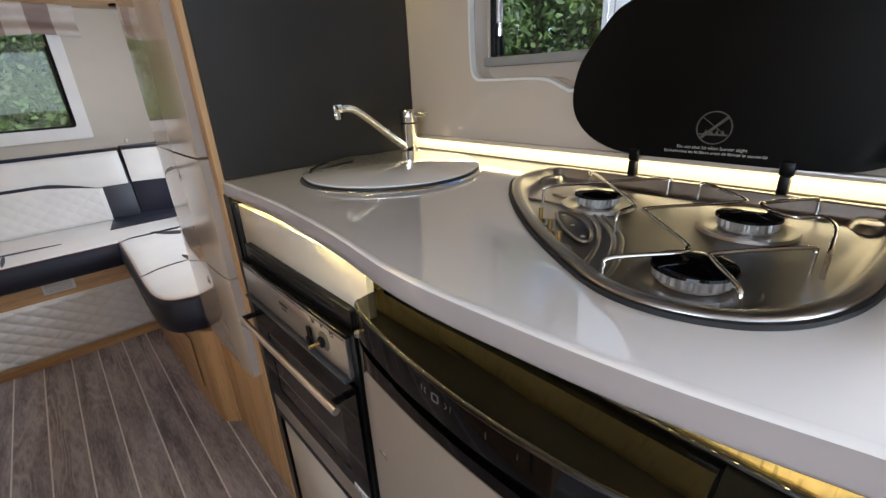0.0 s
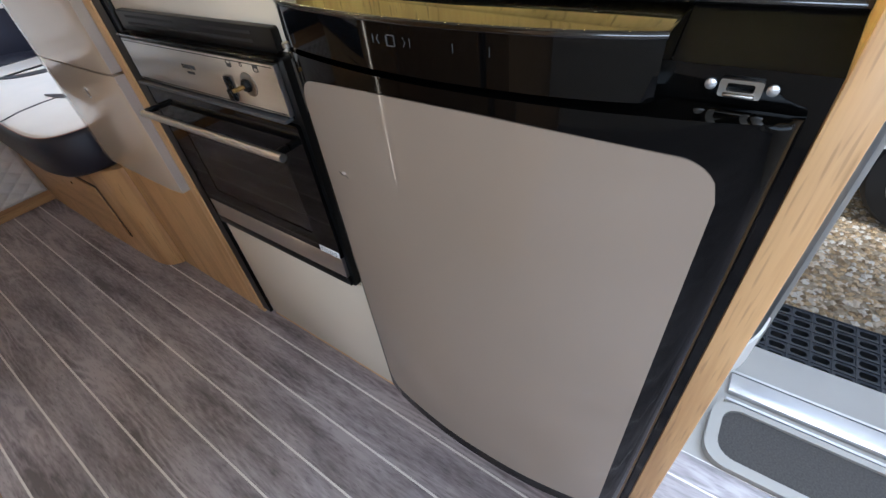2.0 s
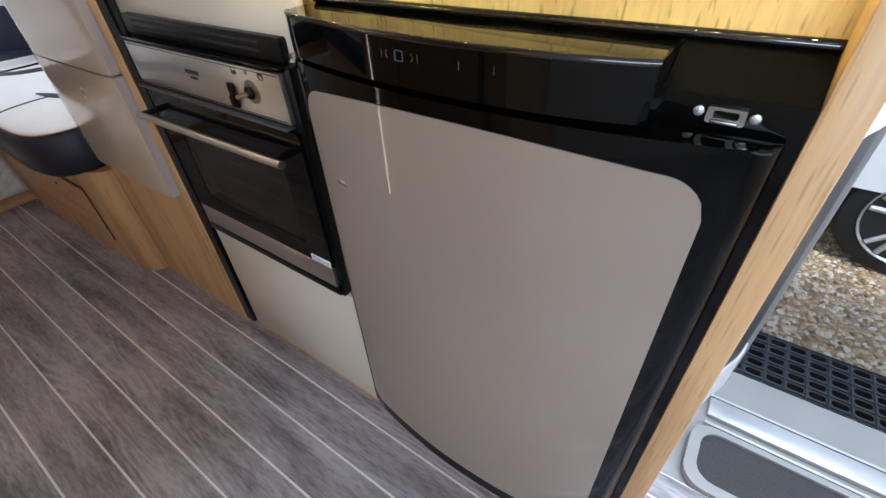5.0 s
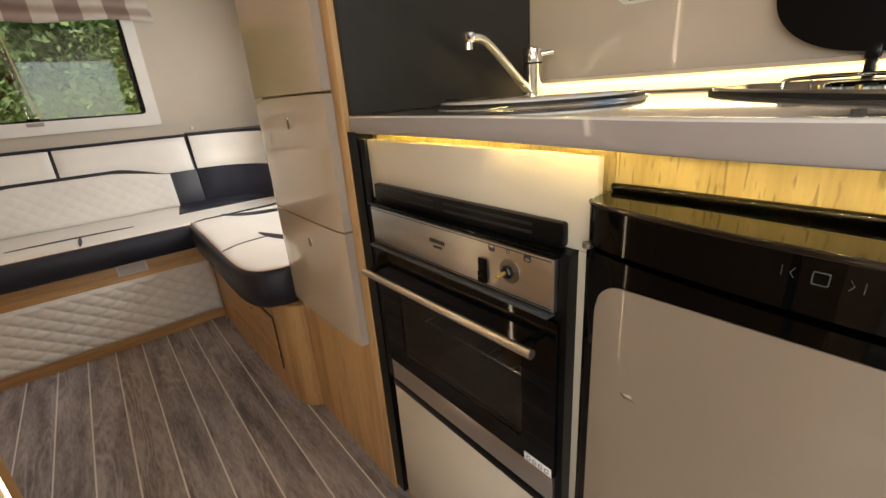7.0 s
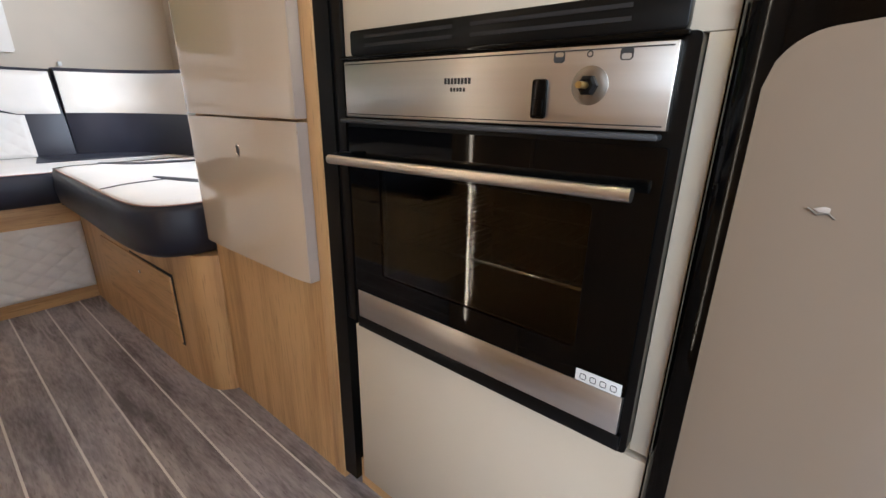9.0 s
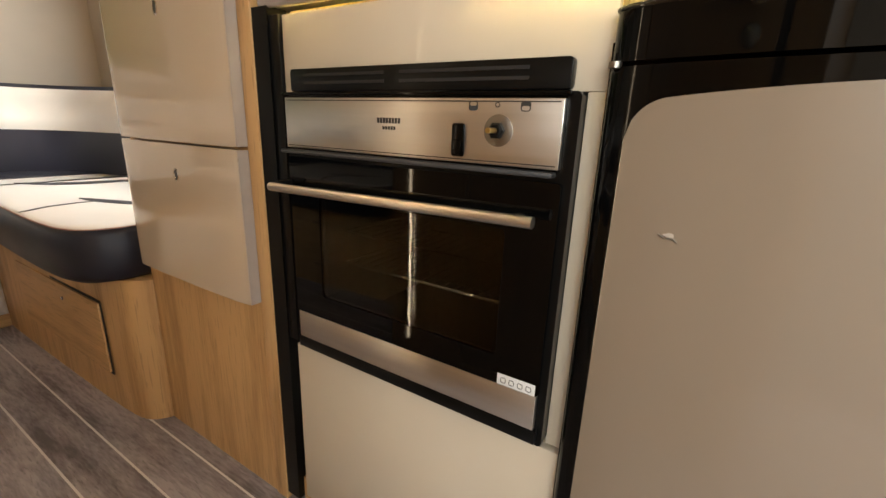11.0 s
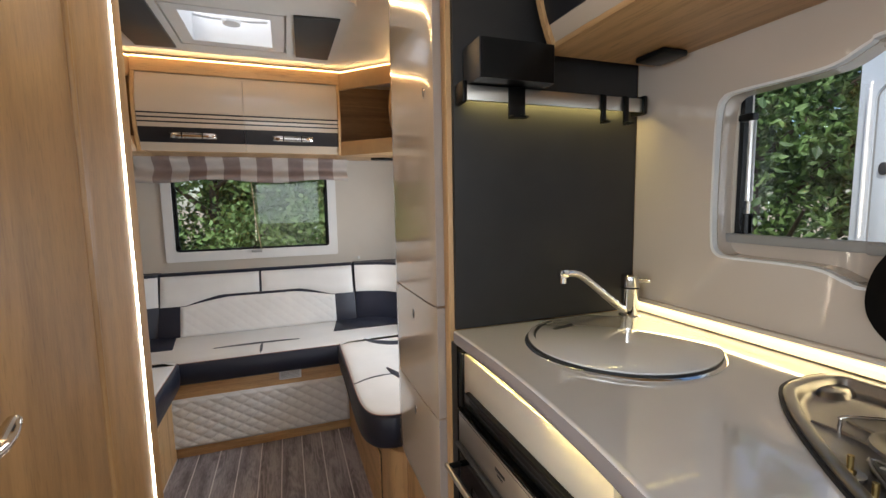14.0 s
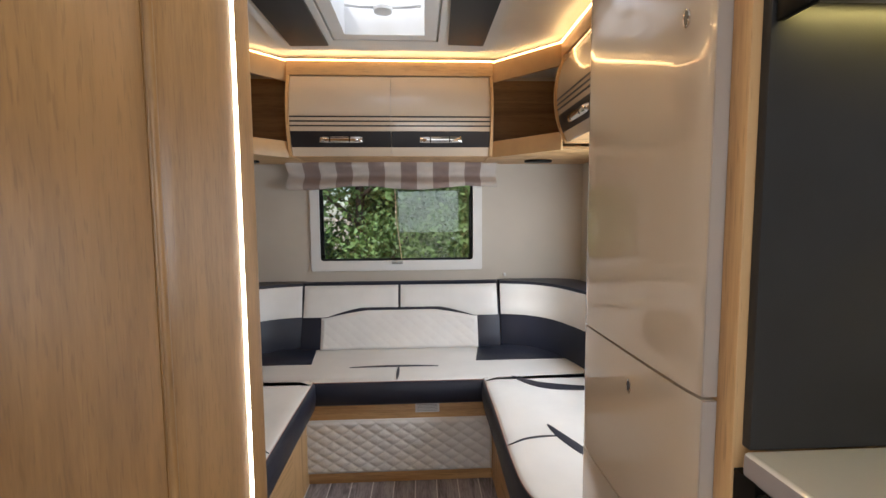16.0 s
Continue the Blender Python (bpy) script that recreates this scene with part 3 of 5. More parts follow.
part("light_tape", slab(lambda u, v, d: Vector((EDGE[round(u * (len(EDGE) - 1))][0] + 0.0066 + 0.014 * v, EDGE[round(u * (len(EDGE) - 1))][1], 1.0195 - d)), len(EDGE) - 1, 1, 0.0014), WHITEPLASTIC, worktop, "white light tape")

splash = thing("splashback", (0.87, 0.5, 1.05), "champagne gloss wall panel with a rounded window cut-out", "wall panel", kind="structure")
hole = smooth_line([(0.885, 1.42), (0.882, 1.28), (0.868, 1.243), (0.83, 1.236), (0.70, 1.236), (0.645, 1.231), (0.60, 1.213), (0.55, 1.208), (0.16, 1.208), (0.125, 1.22), (0.112, 1.26), (0.112, 1.62), (0.125, 1.65), (0.16, 1.658), (0.55, 1.655), (0.60, 1.645), (0.645, 1.624), (0.70, 1.618), (0.83, 1.618), (0.868, 1.610), (0.882, 1.57)], 4, True)
part("panel", ring_panel([(-0.042, 1.052), (1.13, 1.052), (1.13, 1.76), (-0.042, 1.76)], hole, "x", 0.87, 0.885), SPLASH, splash, smooth=25)
part("cutout_rim", ring_panel(hole, [(0.4985 + (y - 0.4985) * 0.985, 1.433 + (z - 1.433) * 0.972) for y, z in hole], "x", 0.866, 0.882), WHITEPLASTIC, splash, "white rounded rim of the window cut-out", smooth=40)
part("cutout_reveal", ring_panel(hole, [(0.4985 + (y - 0.4985) * 0.985, 1.433 + (z - 1.433) * 0.972) for y, z in hole], "x", 0.8855, 0.9295), SPLASH, splash, "champagne window reveal", smooth=40)
part("splash_light", box(0.860, 0.868, -0.03, 1.12, 1.056, 1.084, 0.002), LED, splash, "warm light strip along the wall")
part("splash_light_rail", box(0.852, 0.8685, -0.03, 1.122, 1.0843, 1.094, 0.002), SPLASH, splash)
area("splash_light_lamp", (0.8565, 0.55, 1.08), (-0.35, 0, -0.9), (0, 1, 0), 1.1, 0.008, 0.24, (1.0, 0.80, 0.42))
solo("wall_kitchen_core", join(box(0.8865, 0.93, -0.012, 0.10, 1.0, 1.75), box(0.8865, 0.93, 0.90, 1.13, 1.0, 1.75)), SPLASH, "wall core behind the splashback", "wall", kind="structure")

# kitchen window
def window(name, axis, w, u0, u1, v0, v1, out, label):
    """Hinged acrylic window: inner frame, sash, pane, stays."""
    win = thing(name, place(axis, (u0 + u1) / 2, v0, w), label, "window", kind="structure")
    part("window_frame", ring_panel(rounded(u0 - 0.058, u1 + 0.06, v0 - 0.066, v1 + 0.05, 0.012, 3), rounded(u0, u1, v0, v1, 0.02, 4), axis, w - 0.016, w - 0.0005), WHITEPLASTIC, win, "white plastic window frame")
    part("seal", ring_panel(rounded(u0 - 0.012, u1 + 0.012, v0 - 0.012, v1 + 0.012, 0.02, 4), rounded(u0 + 0.012, u1 - 0.012, v0 + 0.010, v1 - 0.01, 0.02, 4), axis, w + 0.03, w + 0.05), RUBBER, win, "black rubber seal")
    p = part("pane", prism(rounded(u0 - 0.02, u1 + 0.02, v0 - 0.02, v1 + 0.02, 0.02, 4), axis, w + 0.052, w + 0.056), PANE, win, "clear acrylic pane")
    p.visible_shadow = False
    for u in (u0 + 0.016, u1 - 0.016):
        part("stay", tube([place(axis, u, v0 + 0.02, w + 0.016), place(axis, u, v1 - 0.09, w + 0.016)], 0.006, 8), BLACK, win, "black window stay")
        part("stay_sleeve", tube([place(axis, u, v0 + 0.13, w + 0.014), place(axis, u, v1 - 0.10, w + 0.014)], 0.0085, 10), CHROME if axis == "x" else BLACK, win)
        part("stay_pivot", lathe([(0.013, -0.008), (0.013, 0.012)], place(axis, u, v0 + 0.03, w + 0.012), axis, 12), BLACK, win)
    um = (u0 + u1) / 2
    part("catch", box(*(sorted((place(axis, um - 0.035, 0, w - 0.03)[0], place(axis, um + 0.035, 0, w - 0.012)[0]))),
                      *(sorted((place(axis, um - 0.035, 0, w - 0.03)[1], place(axis, um + 0.035, 0, w - 0.012)[1]))), v0 - 0.022, v0 - 0.004, 0.003), GREYPLASTIC, win, "grey window catch")
    part("catch_lever", box(*(sorted((place(axis, um - 0.03, 0, w + 0.0)[0], place(axis, um + 0.03, 0, w + 0.02)[0]))),
                            *(sorted((place(axis, um - 0.03, 0, w + 0.0)[1], place(axis, um + 0.03, 0, w + 0.02)[1]))), v0 + 0.002, v0 + 0.018, 0.004), BLACK, win, "black catch lever")
    return win


window("window_rear", "y", YB, -0.805, 0.195, 1.078, 1.60, 1, "white framed rear window with clear acrylic pane")
kw = thing("window_kitchen", (0.95, 0.5, 1.25), "kitchen window with clear acrylic pane and black stays", "window", kind="structure")
part("window_frame", ring_panel(rounded(0.11, 0.895, 1.225, 1.69, 0.02, 4), rounded(0.14, 0.860, 1.288, 1.664, 0.03, 5), "x", 0.932, 0.958), BLACK, kw, "black window frame")
part("sill_rail", box(0.912, 0.931, 0.115, 0.882, 1.27, 1.292, 0.004), GREYPLASTIC, kw, "grey blind rail along the sill")
part("sill_apron", box(0.9285, 0.9315, 0.112, 0.886, 1.206, 1.2695), SPLASH, kw, "champagne sill apron")
part("sill_lining", box(0.885, 0.931, 0.10, 0.9, 1.195, 1.206), SPLASH, kw)
kp = part("pane", prism(rounded(0.12, 0.888, 1.26, 1.68, 0.02, 4), "x", 0.962, 0.966), PANE, kw, "clear acrylic pane")
kp.visible_shadow = False
part("stay", tube([(0.93, 0.838, 1.30), (0.93, 0.838, 1.56)], 0.0045, 8), CHROME, kw, "chrome window stay")
part("stay_sleeve", tube([(0.93, 0.838, 1.37), (0.93, 0.838, 1.555)], 0.008, 10), ALLOY, kw, "silver stay sleeve")
part("stay_pivot", tube([(0.93, 0.838, 1.295), (0.93, 0.838, 1.34)], 0.011, 10), BLACK, kw, "black stay pivot")
part("stay_bracket", box(0.918, 0.94, 0.83, 0.866, 1.555, 1.572, 0.004), BLACK, kw)
part("blind_cassette", box(0.902, 0.9295, 0.118, 0.60, 1.636, 1.656, 0.004), SPLASH, kw, "cream blind cassette")
part("cassette_grip", box(0.892, 0.9015, 0.41, 0.46, 1.632, 1.650, 0.003), WHITEPLASTIC, kw, "small pale pull grip")
part("catch", box(0.905, 0.925, 0.54, 0.60, 1.268, 1.288, 0.004), GREYPLASTIC, kw, "grey window catch")

# dark side panel and its rail
solo("splash_side_panel", box(0.30, 0.8685, 1.13, 1.145, 1.051, ZC, 0.001), SLATE, "dark slate laminate side panel beside the sink", "wall panel", kind="structure")
rail = thing("kitchen_rail", (0.58, 1.1, 1.62), "brushed steel kitchen rail with warm light beneath", "rail")
part("rail_bar", box(0.315, 0.842, 1.084, 1.092, 1.618, 1.654, 0.0015), STEEL_X, rail)
part("rail_shelf", box(0.315, 0.842, 1.092, 1.129, 1.640, 1.646), STEEL_X, rail)
part("rail_light", box(0.32, 0.838, 1.105, 1.115, 1.634, 1.6395), LED, rail, "warm light strip behind the rail")
for x in (0.303, 0.842):
    part("end_bracket", box(x, x + 0.013, 1.078, 1.129, 1.612, 1.662, 0.004), BLACK, rail, "black end bracket")
for x, w in ((0.425, 0.045), (0.70, 0.016), (0.775, 0.016)):
    part("hook", join(box(x, x + w, 1.078, 1.0835, 1.585, 1.655, 0.001), box(x, x + w, 1.060, 1.0835, 1.580, 1.586, 0.001)), BLACK, rail, "black metal hook")
area("rail_light_lamp", (0.58, 1.11, 1.632), (0, 0.2, -1), (1, 0, 0), 0.5, 0.01, 0.5, WARM)
spice = thing("storage_box", (0.44, 1.07, 1.655), "small black storage box on the kitchen rail", "box")
part("box_body", ring_panel(rounded(0.328, 0.523, 1.03, 1.127, 0.006, 3), rounded(0.332, 0.519, 1.034, 1.123, 0.004, 3), "z", 1.657, 1.745), BLACK, spice)
part("box_floor", box(0.332, 0.519, 1.034, 1.123, 1.657, 1.662), BLACK, spice)
part("end_face", box(0.3245, 0.3278, 1.03, 1.127, 1.657, 1.745, 0.001), DARKGREY, spice, "dark grey end face")

# ---------- tall unit ----------
tall = thing("tall_cabinet", (0.6, 1.4, 0), "oak decor tall cabinet beside the kitchen", "cabinet")
part("side_panel", box(0.287, 0.93, 1.146, 1.182, 0, ZC, 0.002), OAK, tall)
part("front_panel", box(0.291, 0.30, 1.1825, 1.65, 0, ZC), OAK, tall)
part("side_panel", box(0.3005, 0.93, 1.63, 1.65, 0, ZC), OAK, tall)
solo("oven_side_strip", box(0.2905, 0.33, 1.107, 1.1455, 0.02, 1.018), BLACK, "dark grey filler strip beside the oven", "panel", kind="structure")


def tall_front(z0, z1, lock_y, lock_z, name, label):
    front = smooth_line([(0.2895, 1.635), (0.268, 1.632), (0.262, 1.6), (0.2605, 1.4), (0.262, 1.24), (0.267, 1.186)], 5)
    d = part(name, prism(front + [(0.2895, 1.186)], "z", z0, z1, 0.0015), BEIGE, tall, label)
    part("edge_trim", box(0.2665, 0.2892, 1.1825, 1.1858, z0 + 0.001, z1 - 0.001), BEIGE_EDGE, d, "grey-beige edge band")
    ring = [(0.2605, lock_y + 0.007 * math.cos(q), lock_z + 0.0125 * math.sin(q)) for q in [2 * math.pi * k / 16 for k in range(16)]]
    part("lock", tube(ring, 0.0018, 8, True), CHROME, d, "oval chrome push lock")
    part("lock_centre", prism(circle(lock_y, lock_z, 0.0055, 14, 0.011), "x", 0.2592, 0.2612), DARKGREY, d)


tall_front(1.103, 2.235, 1.245, 1.667, "cabinet_door", "tall beige high-gloss door")
tall_front(0.790, 1.098, 1.393, 1.036, "drawer", "beige high-gloss drawer front")
tall_front(0.480, 0.785, 1.395, 0.722, "drawer", "beige high-gloss drawer front")

# ---------- oven ----------
surround = thing("oven_surround", (0.29, 0.82, 0), "cream satin panel round the built-in oven", "panel")
part("upper_panel", box(0.2995, 0.313, 0.5565, 1.0815, 0.884, 1.004, 0.0015), CREAM_PANEL, surround)
part("side_panel", box(0.2995, 0.313, 0.5565, 0.578, 0.424, 0.8835, 0.001), CREAM_PANEL, surround)
part("side_panel", box(0.2935, 0.305, 1.082, 1.1065, 0.424, 1.004, 0.001), BLACK, surround, "dark filler")
part("lower_panel", box(0.2915, 0.305, 0.5565, 1.082, 0.045, 0.420, 0.0015), CREAM_PANEL, surround, "cream lower flap")
part("kick_board", box(0.305, 0.315, 0.5565, 1.1065, 0.0, 0.07), OAK_Y, surround, "oak decor kick board")

oven = thing("oven", (0.45, 0.83, 0.41), "built-in black and brushed steel oven and grill", "oven")
part("cavity", join(box(0.33, 0.72, 0.60, 0.615, 0.43, 0.93), box(0.33, 0.72, 1.05, 1.065, 0.43, 0.93), box(0.705, 0.72, 0.616, 1.049, 0.43, 0.93),
                    box(0.33, 0.705, 0.616, 1.049, 0.43, 0.445), box(0.33, 0.705, 0.616, 1.049, 0.765, 0.78)), BLACK, oven, "dark enamel cavity")
part("frame", ring_panel(rounded(0.5785, 1.0575, 0.429, 0.8835, 0.006, 3), [(0.650, 0.545), (0.985, 0.545), (0.985, 0.725), (0.650, 0.725)], "x", 0.280, 0.33), BLACK, oven, "black oven frame")
vent = part("vent_grille", prism(rounded(0.5935, 1.052, 0.8855, 0.9195, 0.005, 3), "x", 0.2865, 0.2993, 0.0008), BLACK, oven, "black slotted vent strip")
for (a, b), z in (((0.643, 0.83), 0.8965), ((0.643, 0.83), 0.908), ((0.857, 1.02), 0.8965), ((0.857, 1.02), 0.908)):
    part("slot", box(0.2858, 0.2869, a, b, z, z + 0.004), RUBBER, oven)
part("top_rail", box(0.269, 0.2795, 0.587, 1.056, 0.8785, 0.8835, 0.0015), BLACKGLOSS, oven)
part("control_panel", box(0.2705, 0.2797, 0.593, 1.049, 0.799, 0.8755, 0.001), STEEL, oven, "brushed steel control panel")
for z in (0.8712, 0.8022):
    part("panel_line", box(0.2698, 0.2704, 0.597, 1.045, z, z + 0.0012), INK, oven)
part("lower_lip", box(0.262, 0.2797, 0.597, 1.056, 0.790, 0.796, 0.002), DARKGREY, oven, "dark steel lip")
part("maker_mark", join(*[box(0.2698, 0.2704, 0.815 + 0.0052 * k, 0.8185 + 0.0052 * k, 0.8425, 0.8495) for k in range(8)]), INK, oven, "dark maker's mark bars")
part("maker_mark_small", join(*[box(0.2698, 0.2704, 0.823 + 0.0048 * k, 0.826 + 0.0048 * k, 0.834, 0.8385) for k in range(5)]), INK, oven)
part("ignition_switch", join(box(0.265, 0.2703, 0.713, 0.731, 0.806, 0.846, 0.003), box(0.262, 0.2655, 0.715, 0.729, 0.808, 0.826, 0.002)), BLACKGLOSS, oven, "black rocker ignition switch")
knob = (0.2703, 0.669, 0.839)
part("spindle_plate", lathe([(0.0185, 0), (0.0185, -0.0012), (0.015, -0.0022), (0.011, -0.003)], knob, "x"), NUTSTEEL, oven, "round steel spindle plate")
part("spindle_nut", lathe([(0.010, -0.003), (0.010, -0.0085), (0.007, -0.0105)], knob, "x", 6), BLACK, oven, "dark nut", smooth=0)
part("spindle", tube([(0.262, 0.669, 0.839), (0.242, 0.669, 0.839)], 0.0032, 10), BRASS, oven, "brass spindle without its knob")
for y, z, fill in ((0.704, 0.8665, 0), (0.637, 0.8665, 1)):
    part("mode_mark", ring_panel(rounded(y - 0.006, y + 0.006, z - 0.0055, z + 0.0055, 0.003, 3), rounded(y - 0.0047, y + 0.0047, z - 0.0045 + (0.0 if fill else 0.0045), z + 0.0045 - (0.004 if fill else 0), 0.002, 3), "x", 0.2697, 0.2704), INK, oven)
part("mode_mark_dot", ring_panel(circle(0.672, 0.868, 0.0032, 12), circle(0.672, 0.868, 0.0022, 12), "x", 0.2697, 0.2704), INK, oven)
part("oven_door_glass", ring_panel(rounded(0.588, 1.050, 0.5075, 0.784, 0.004, 2), rounded(0.652, 0.983, 0.548, 0.722, 0.006, 3), "x", 0.2725, 0.2795), BLACKGLASS, oven, "black glass oven door")
part("door_window", box(0.2735, 0.2765, 0.652, 0.983, 0.548, 0.722), OVENPANE, oven, "smoked glass viewing window")
part("inner_pane", box(0.2885, 0.2905, 0.651, 0.984, 0.5455, 0.7245), OVENPANE, oven, "inner glass pane")
part("door_bottom_trim", box(0.2722, 0.2797, 0.590, 1.046, 0.456, 0.507, 0.001), STEEL, oven, "brushed steel strip")
part("door_foot", box(0.2727, 0.2797, 0.586, 1.051, 0.434, 0.4555, 0.001), BLACK, oven, "black lower door edge")
part("handle_bar", tube([(0.2425, 0.606, 0.742), (0.2425, 1.062, 0.735)], 0.0072, 14), STEEL, oven, "round brushed steel handle")
for y in (0.632, 1.048):
    part("handle_bracket", box(0.244, 0.2725, y - 0.006, y + 0.006, 0.735, 0.745, 0.002), BLACK, oven)
part("warning_label", box(0.2715, 0.2724, 0.592, 0.646, 0.508, 0.524, 0.0002), PAPER, oven, "small white warning label")
for k in range(4):
    part("label_mark", ring_panel(rounded(0.597 + 0.012 * k, 0.6045 + 0.012 * k, 0.5115, 0.5195, 0.002, 2), rounded(0.5978 + 0.012 * k, 0.6037 + 0.012 * k, 0.5123, 0.5187, 0.001, 2), "x", 0.2709, 0.2716), INK, oven)
for z in (0.585, 0.645):
    bars = [tube([(0.36, y, z), (0.68, y, z)], 0.0016, 6) for y in [0.64 + 0.022 * k for k in range(18)]]
    bars += [tube([(x, 0.625, z), (x, 1.04, z)], 0.0028, 6) for x in (0.36, 0.68)]
    part("oven_rack", join(*bars), CHROME, oven, "chrome wire oven rack")

# ---------- fridge, door closed ----------
fridge = thing("fridge", (0.55, 0.28, 0.0), "black and beige compressor fridge with its door closed", "fridge")
FRONT = smooth_line([(0.3375, 0.5545), (0.285, 0.5535), (0.266, 0.535), (0.254, 0.487), (0.242, 0.41), (0.236, 0.34), (0.234, 0.27), (0.239, 0.18), (0.249, 0.12), (0.256, 0.096)], 4)


part("console", prism(FRONT + [(0.3375, 0.096)], "z", 0.909, 0.959, 0.002), BLACKGLASS, fridge, "curved black gloss control console", smooth=50)
part("console_rim", tube([(x + 0.0028, y, 0.9568) for x, y in FRONT[5:]], 0.0034, 14), RIMGLOSS, fridge, "rounded gloss rim of the console", smooth=60)
part("fascia", ring_panel([(-0.0115, 0.105), (0.556, 0.105), (0.556, 0.93), (-0.0115, 0.93)], [(0.022, 0.19), (0.488, 0.19), (0.488, 0.896), (0.022, 0.896)], "x", 0.2895, 0.2955), BLACKGLOSS, fridge, "black gloss fridge surround", smooth=0)
part("top_slope", prism([(0.2895, 0.9302), (0.3375, 0.962), (0.3375, 0.9302)], "y", -0.0115, 0.0955), BLACKMATT, fridge, "sloping black top trim", smooth=0)
part("rear_bead", tube([(0.3325, -0.0115, 0.9635), (0.3325, 0.2, 0.9635), (0.3325, 0.5545, 0.9635)], 0.0048, 16), RIMGLOSS, fridge, "rounded black bead along the fascia", smooth=60)
for y, z in ((0.334, 0.940),):
    part("touch_mark", ring_panel(rounded(y - 0.0052, y + 0.0052, z - 0.0052, z + 0.0052, 0.0012, 2), rounded(y - 0.0046, y + 0.0046, z - 0.0046, z + 0.0046, 0.001, 2), "x", 0.2344, 0.2362), TOUCHINK, fridge, "faint square touch mark")
for y0, s, x in ((0.350, 1, 0.2361), (0.318, -1, 0.2345)):
    part("touch_arrow", tube([(x, y0, 0.944), (x + 0.0002 * s, y0 + 0.0025 * s, 0.940), (x, y0, 0.936)], 0.0004, 5), TOUCHINK, fridge)
for y, x in ((0.358, 0.2369), (0.310, 0.2344), (0.262, 0.2340), (0.226, 0.2358)):
    part("touch_bar", tube([(x, y, 0.944), (x, y, 0.936)], 0.0003, 5), TOUCHINK, fridge)
part("latch_plate", join(ring_panel(rounded(0.030, 0.058, 0.910, 0.923, 0.002, 2), rounded(0.035, 0.053, 0.9145, 0.9205, 0.0015, 2), "x", 0.2848, 0.2893), box(0.282, 0.2868, 0.034, 0.054, 0.9105, 0.9135, 0.001)), NUTSTEEL, fridge, "metal door latch keeper")
for y in (0.024, 0.064):
    part("screw", lathe([(0.0042, 0), (0.004, -0.0018), (0.002, -0.0025)], (0.2893, y, 0.917), "x", 14), ALLOY, fridge, "cross-head screw")

DOORF = smooth_line([(0.288, 0.5545), (0.272, 0.549), (0.262, 0.53), (0.250, 0.487), (0.238, 0.41), (0.231, 0.34), (0.229, 0.27), (0.232, 0.18), (0.242, 0.10), (0.256, 0.035), (0.268, 0.006), (0.288, -0.002)], 4)
fd = part("fridge_door", prism(DOORF, "z", 0.112, 0.904, 0.006, 4), BLACKGLOSS, fridge, "curved black-framed door", smooth=50)


def door_panel(u, v, d):
    """Beige infill with rounded corners, just proud of the frame."""
    y = 0.5275 + (0.032 - 0.5275) * u
    k = min(range(len(DOORF)), key=lambda i: abs(DOORF[i][1] - y))
    i, j = (k, min(k + 1, len(DOORF) - 1)) if DOORF[k][1] >= y else (max(k - 1, 0), k)
    (xa, ya), (xb, yb) = DOORF[i], DOORF[j]
    f = 0 if abs(yb - ya) < 1e-6 else (y - ya) / (yb - ya)
    x = xa + (xb - xa) * f
    r, w, h = 0.035, 0.4955, 0.714
    side = min(u, 1 - u) * w
    cut = r - math.sqrt(max(0, r * r - (r - min(side, r)) ** 2))
    crown = 0.023 - 0.0165 * ((y - 0.28) / 0.2475) ** 2
    z = 0.15 + cut + (h + crown - 2 * cut) * v
    return Vector((x - 0.0016 + d, y, z))


part("door_panel", slab(door_panel, 96, 6, 0.004), FRIDGE_BEIGE, fd, "beige door infill panel", smooth=60)
chip = prism([(0.477, 0.7502), (0.471, 0.7525), (0.464, 0.7515), (0.4605, 0.7482), (0.4635, 0.7462), (0.468, 0.7488), (0.473, 0.7478)], "x", 0.2448, 0.2500, 0.0003)
part("chip", chip, BEIGE_EDGE, fd, "small chip in the door panel")
part("chip_edge", tube([(0.2448, 0.4805, 0.7505), (0.2444, 0.474, 0.7465), (0.2442, 0.468, 0.748), (0.2440, 0.4635, 0.7445)], 0.0008, 6), NUTSTEEL, fd, "dark cracked edge")
part("hinge_pin", tube([(0.272, 0.5475, 0.9035), (0.272, 0.5475, 0.9095)], 0.0065, 12), NUTSTEEL, fridge, "steel hinge pin")
# fridge interior
part("liner", join(box(0.30, 0.76, 0.012, 0.022, 0.18, 0.905), box(0.30, 0.76, 0.488, 0.498, 0.18, 0.905), box(0.76, 0.77, 0.012, 0.498, 0.18, 0.905), box(0.30, 0.76, 0.0221, 0.4879, 0.18, 0.19), box(0.30, 0.76, 0.0221, 0.4879, 0.896, 0.905)), LINER, fridge, "pale inner liner")
part("freezer_flap", prism([(0.03, 0.70), (0.12, 0.69), (0.22, 0.715), (0.36, 0.735), (0.43, 0.74), (0.43, 0.885), (0.03, 0.885)], "x", 0.37, 0.378, 0.002), LINER, fridge, "pale freezer compartment flap")
for z in (0.58, 0.47):
    bars = [tube([(0.36, y, z), (0.70, y, z)], 0.0014, 5) for y in [0.04 + 0.021 * k for k in range(21)]] + [tube([(x, 0.03, z), (x, 0.48, z)], 0.0028, 6) for x in (0.36, 0.70)]
    part("wire_shelf", join(*bars), CHROME, fridge, "wire fridge shelf")
part("salad_drawer", ring_panel([(0.35, 0.035), (0.68, 0.035), (0.68, 0.475), (0.35, 0.475)], [(0.355, 0.04), (0.675, 0.04), (0.675, 0.47), (0.355, 0.47)], "z", 0.20, 0.38), LINER, fridge, "translucent salad drawer")
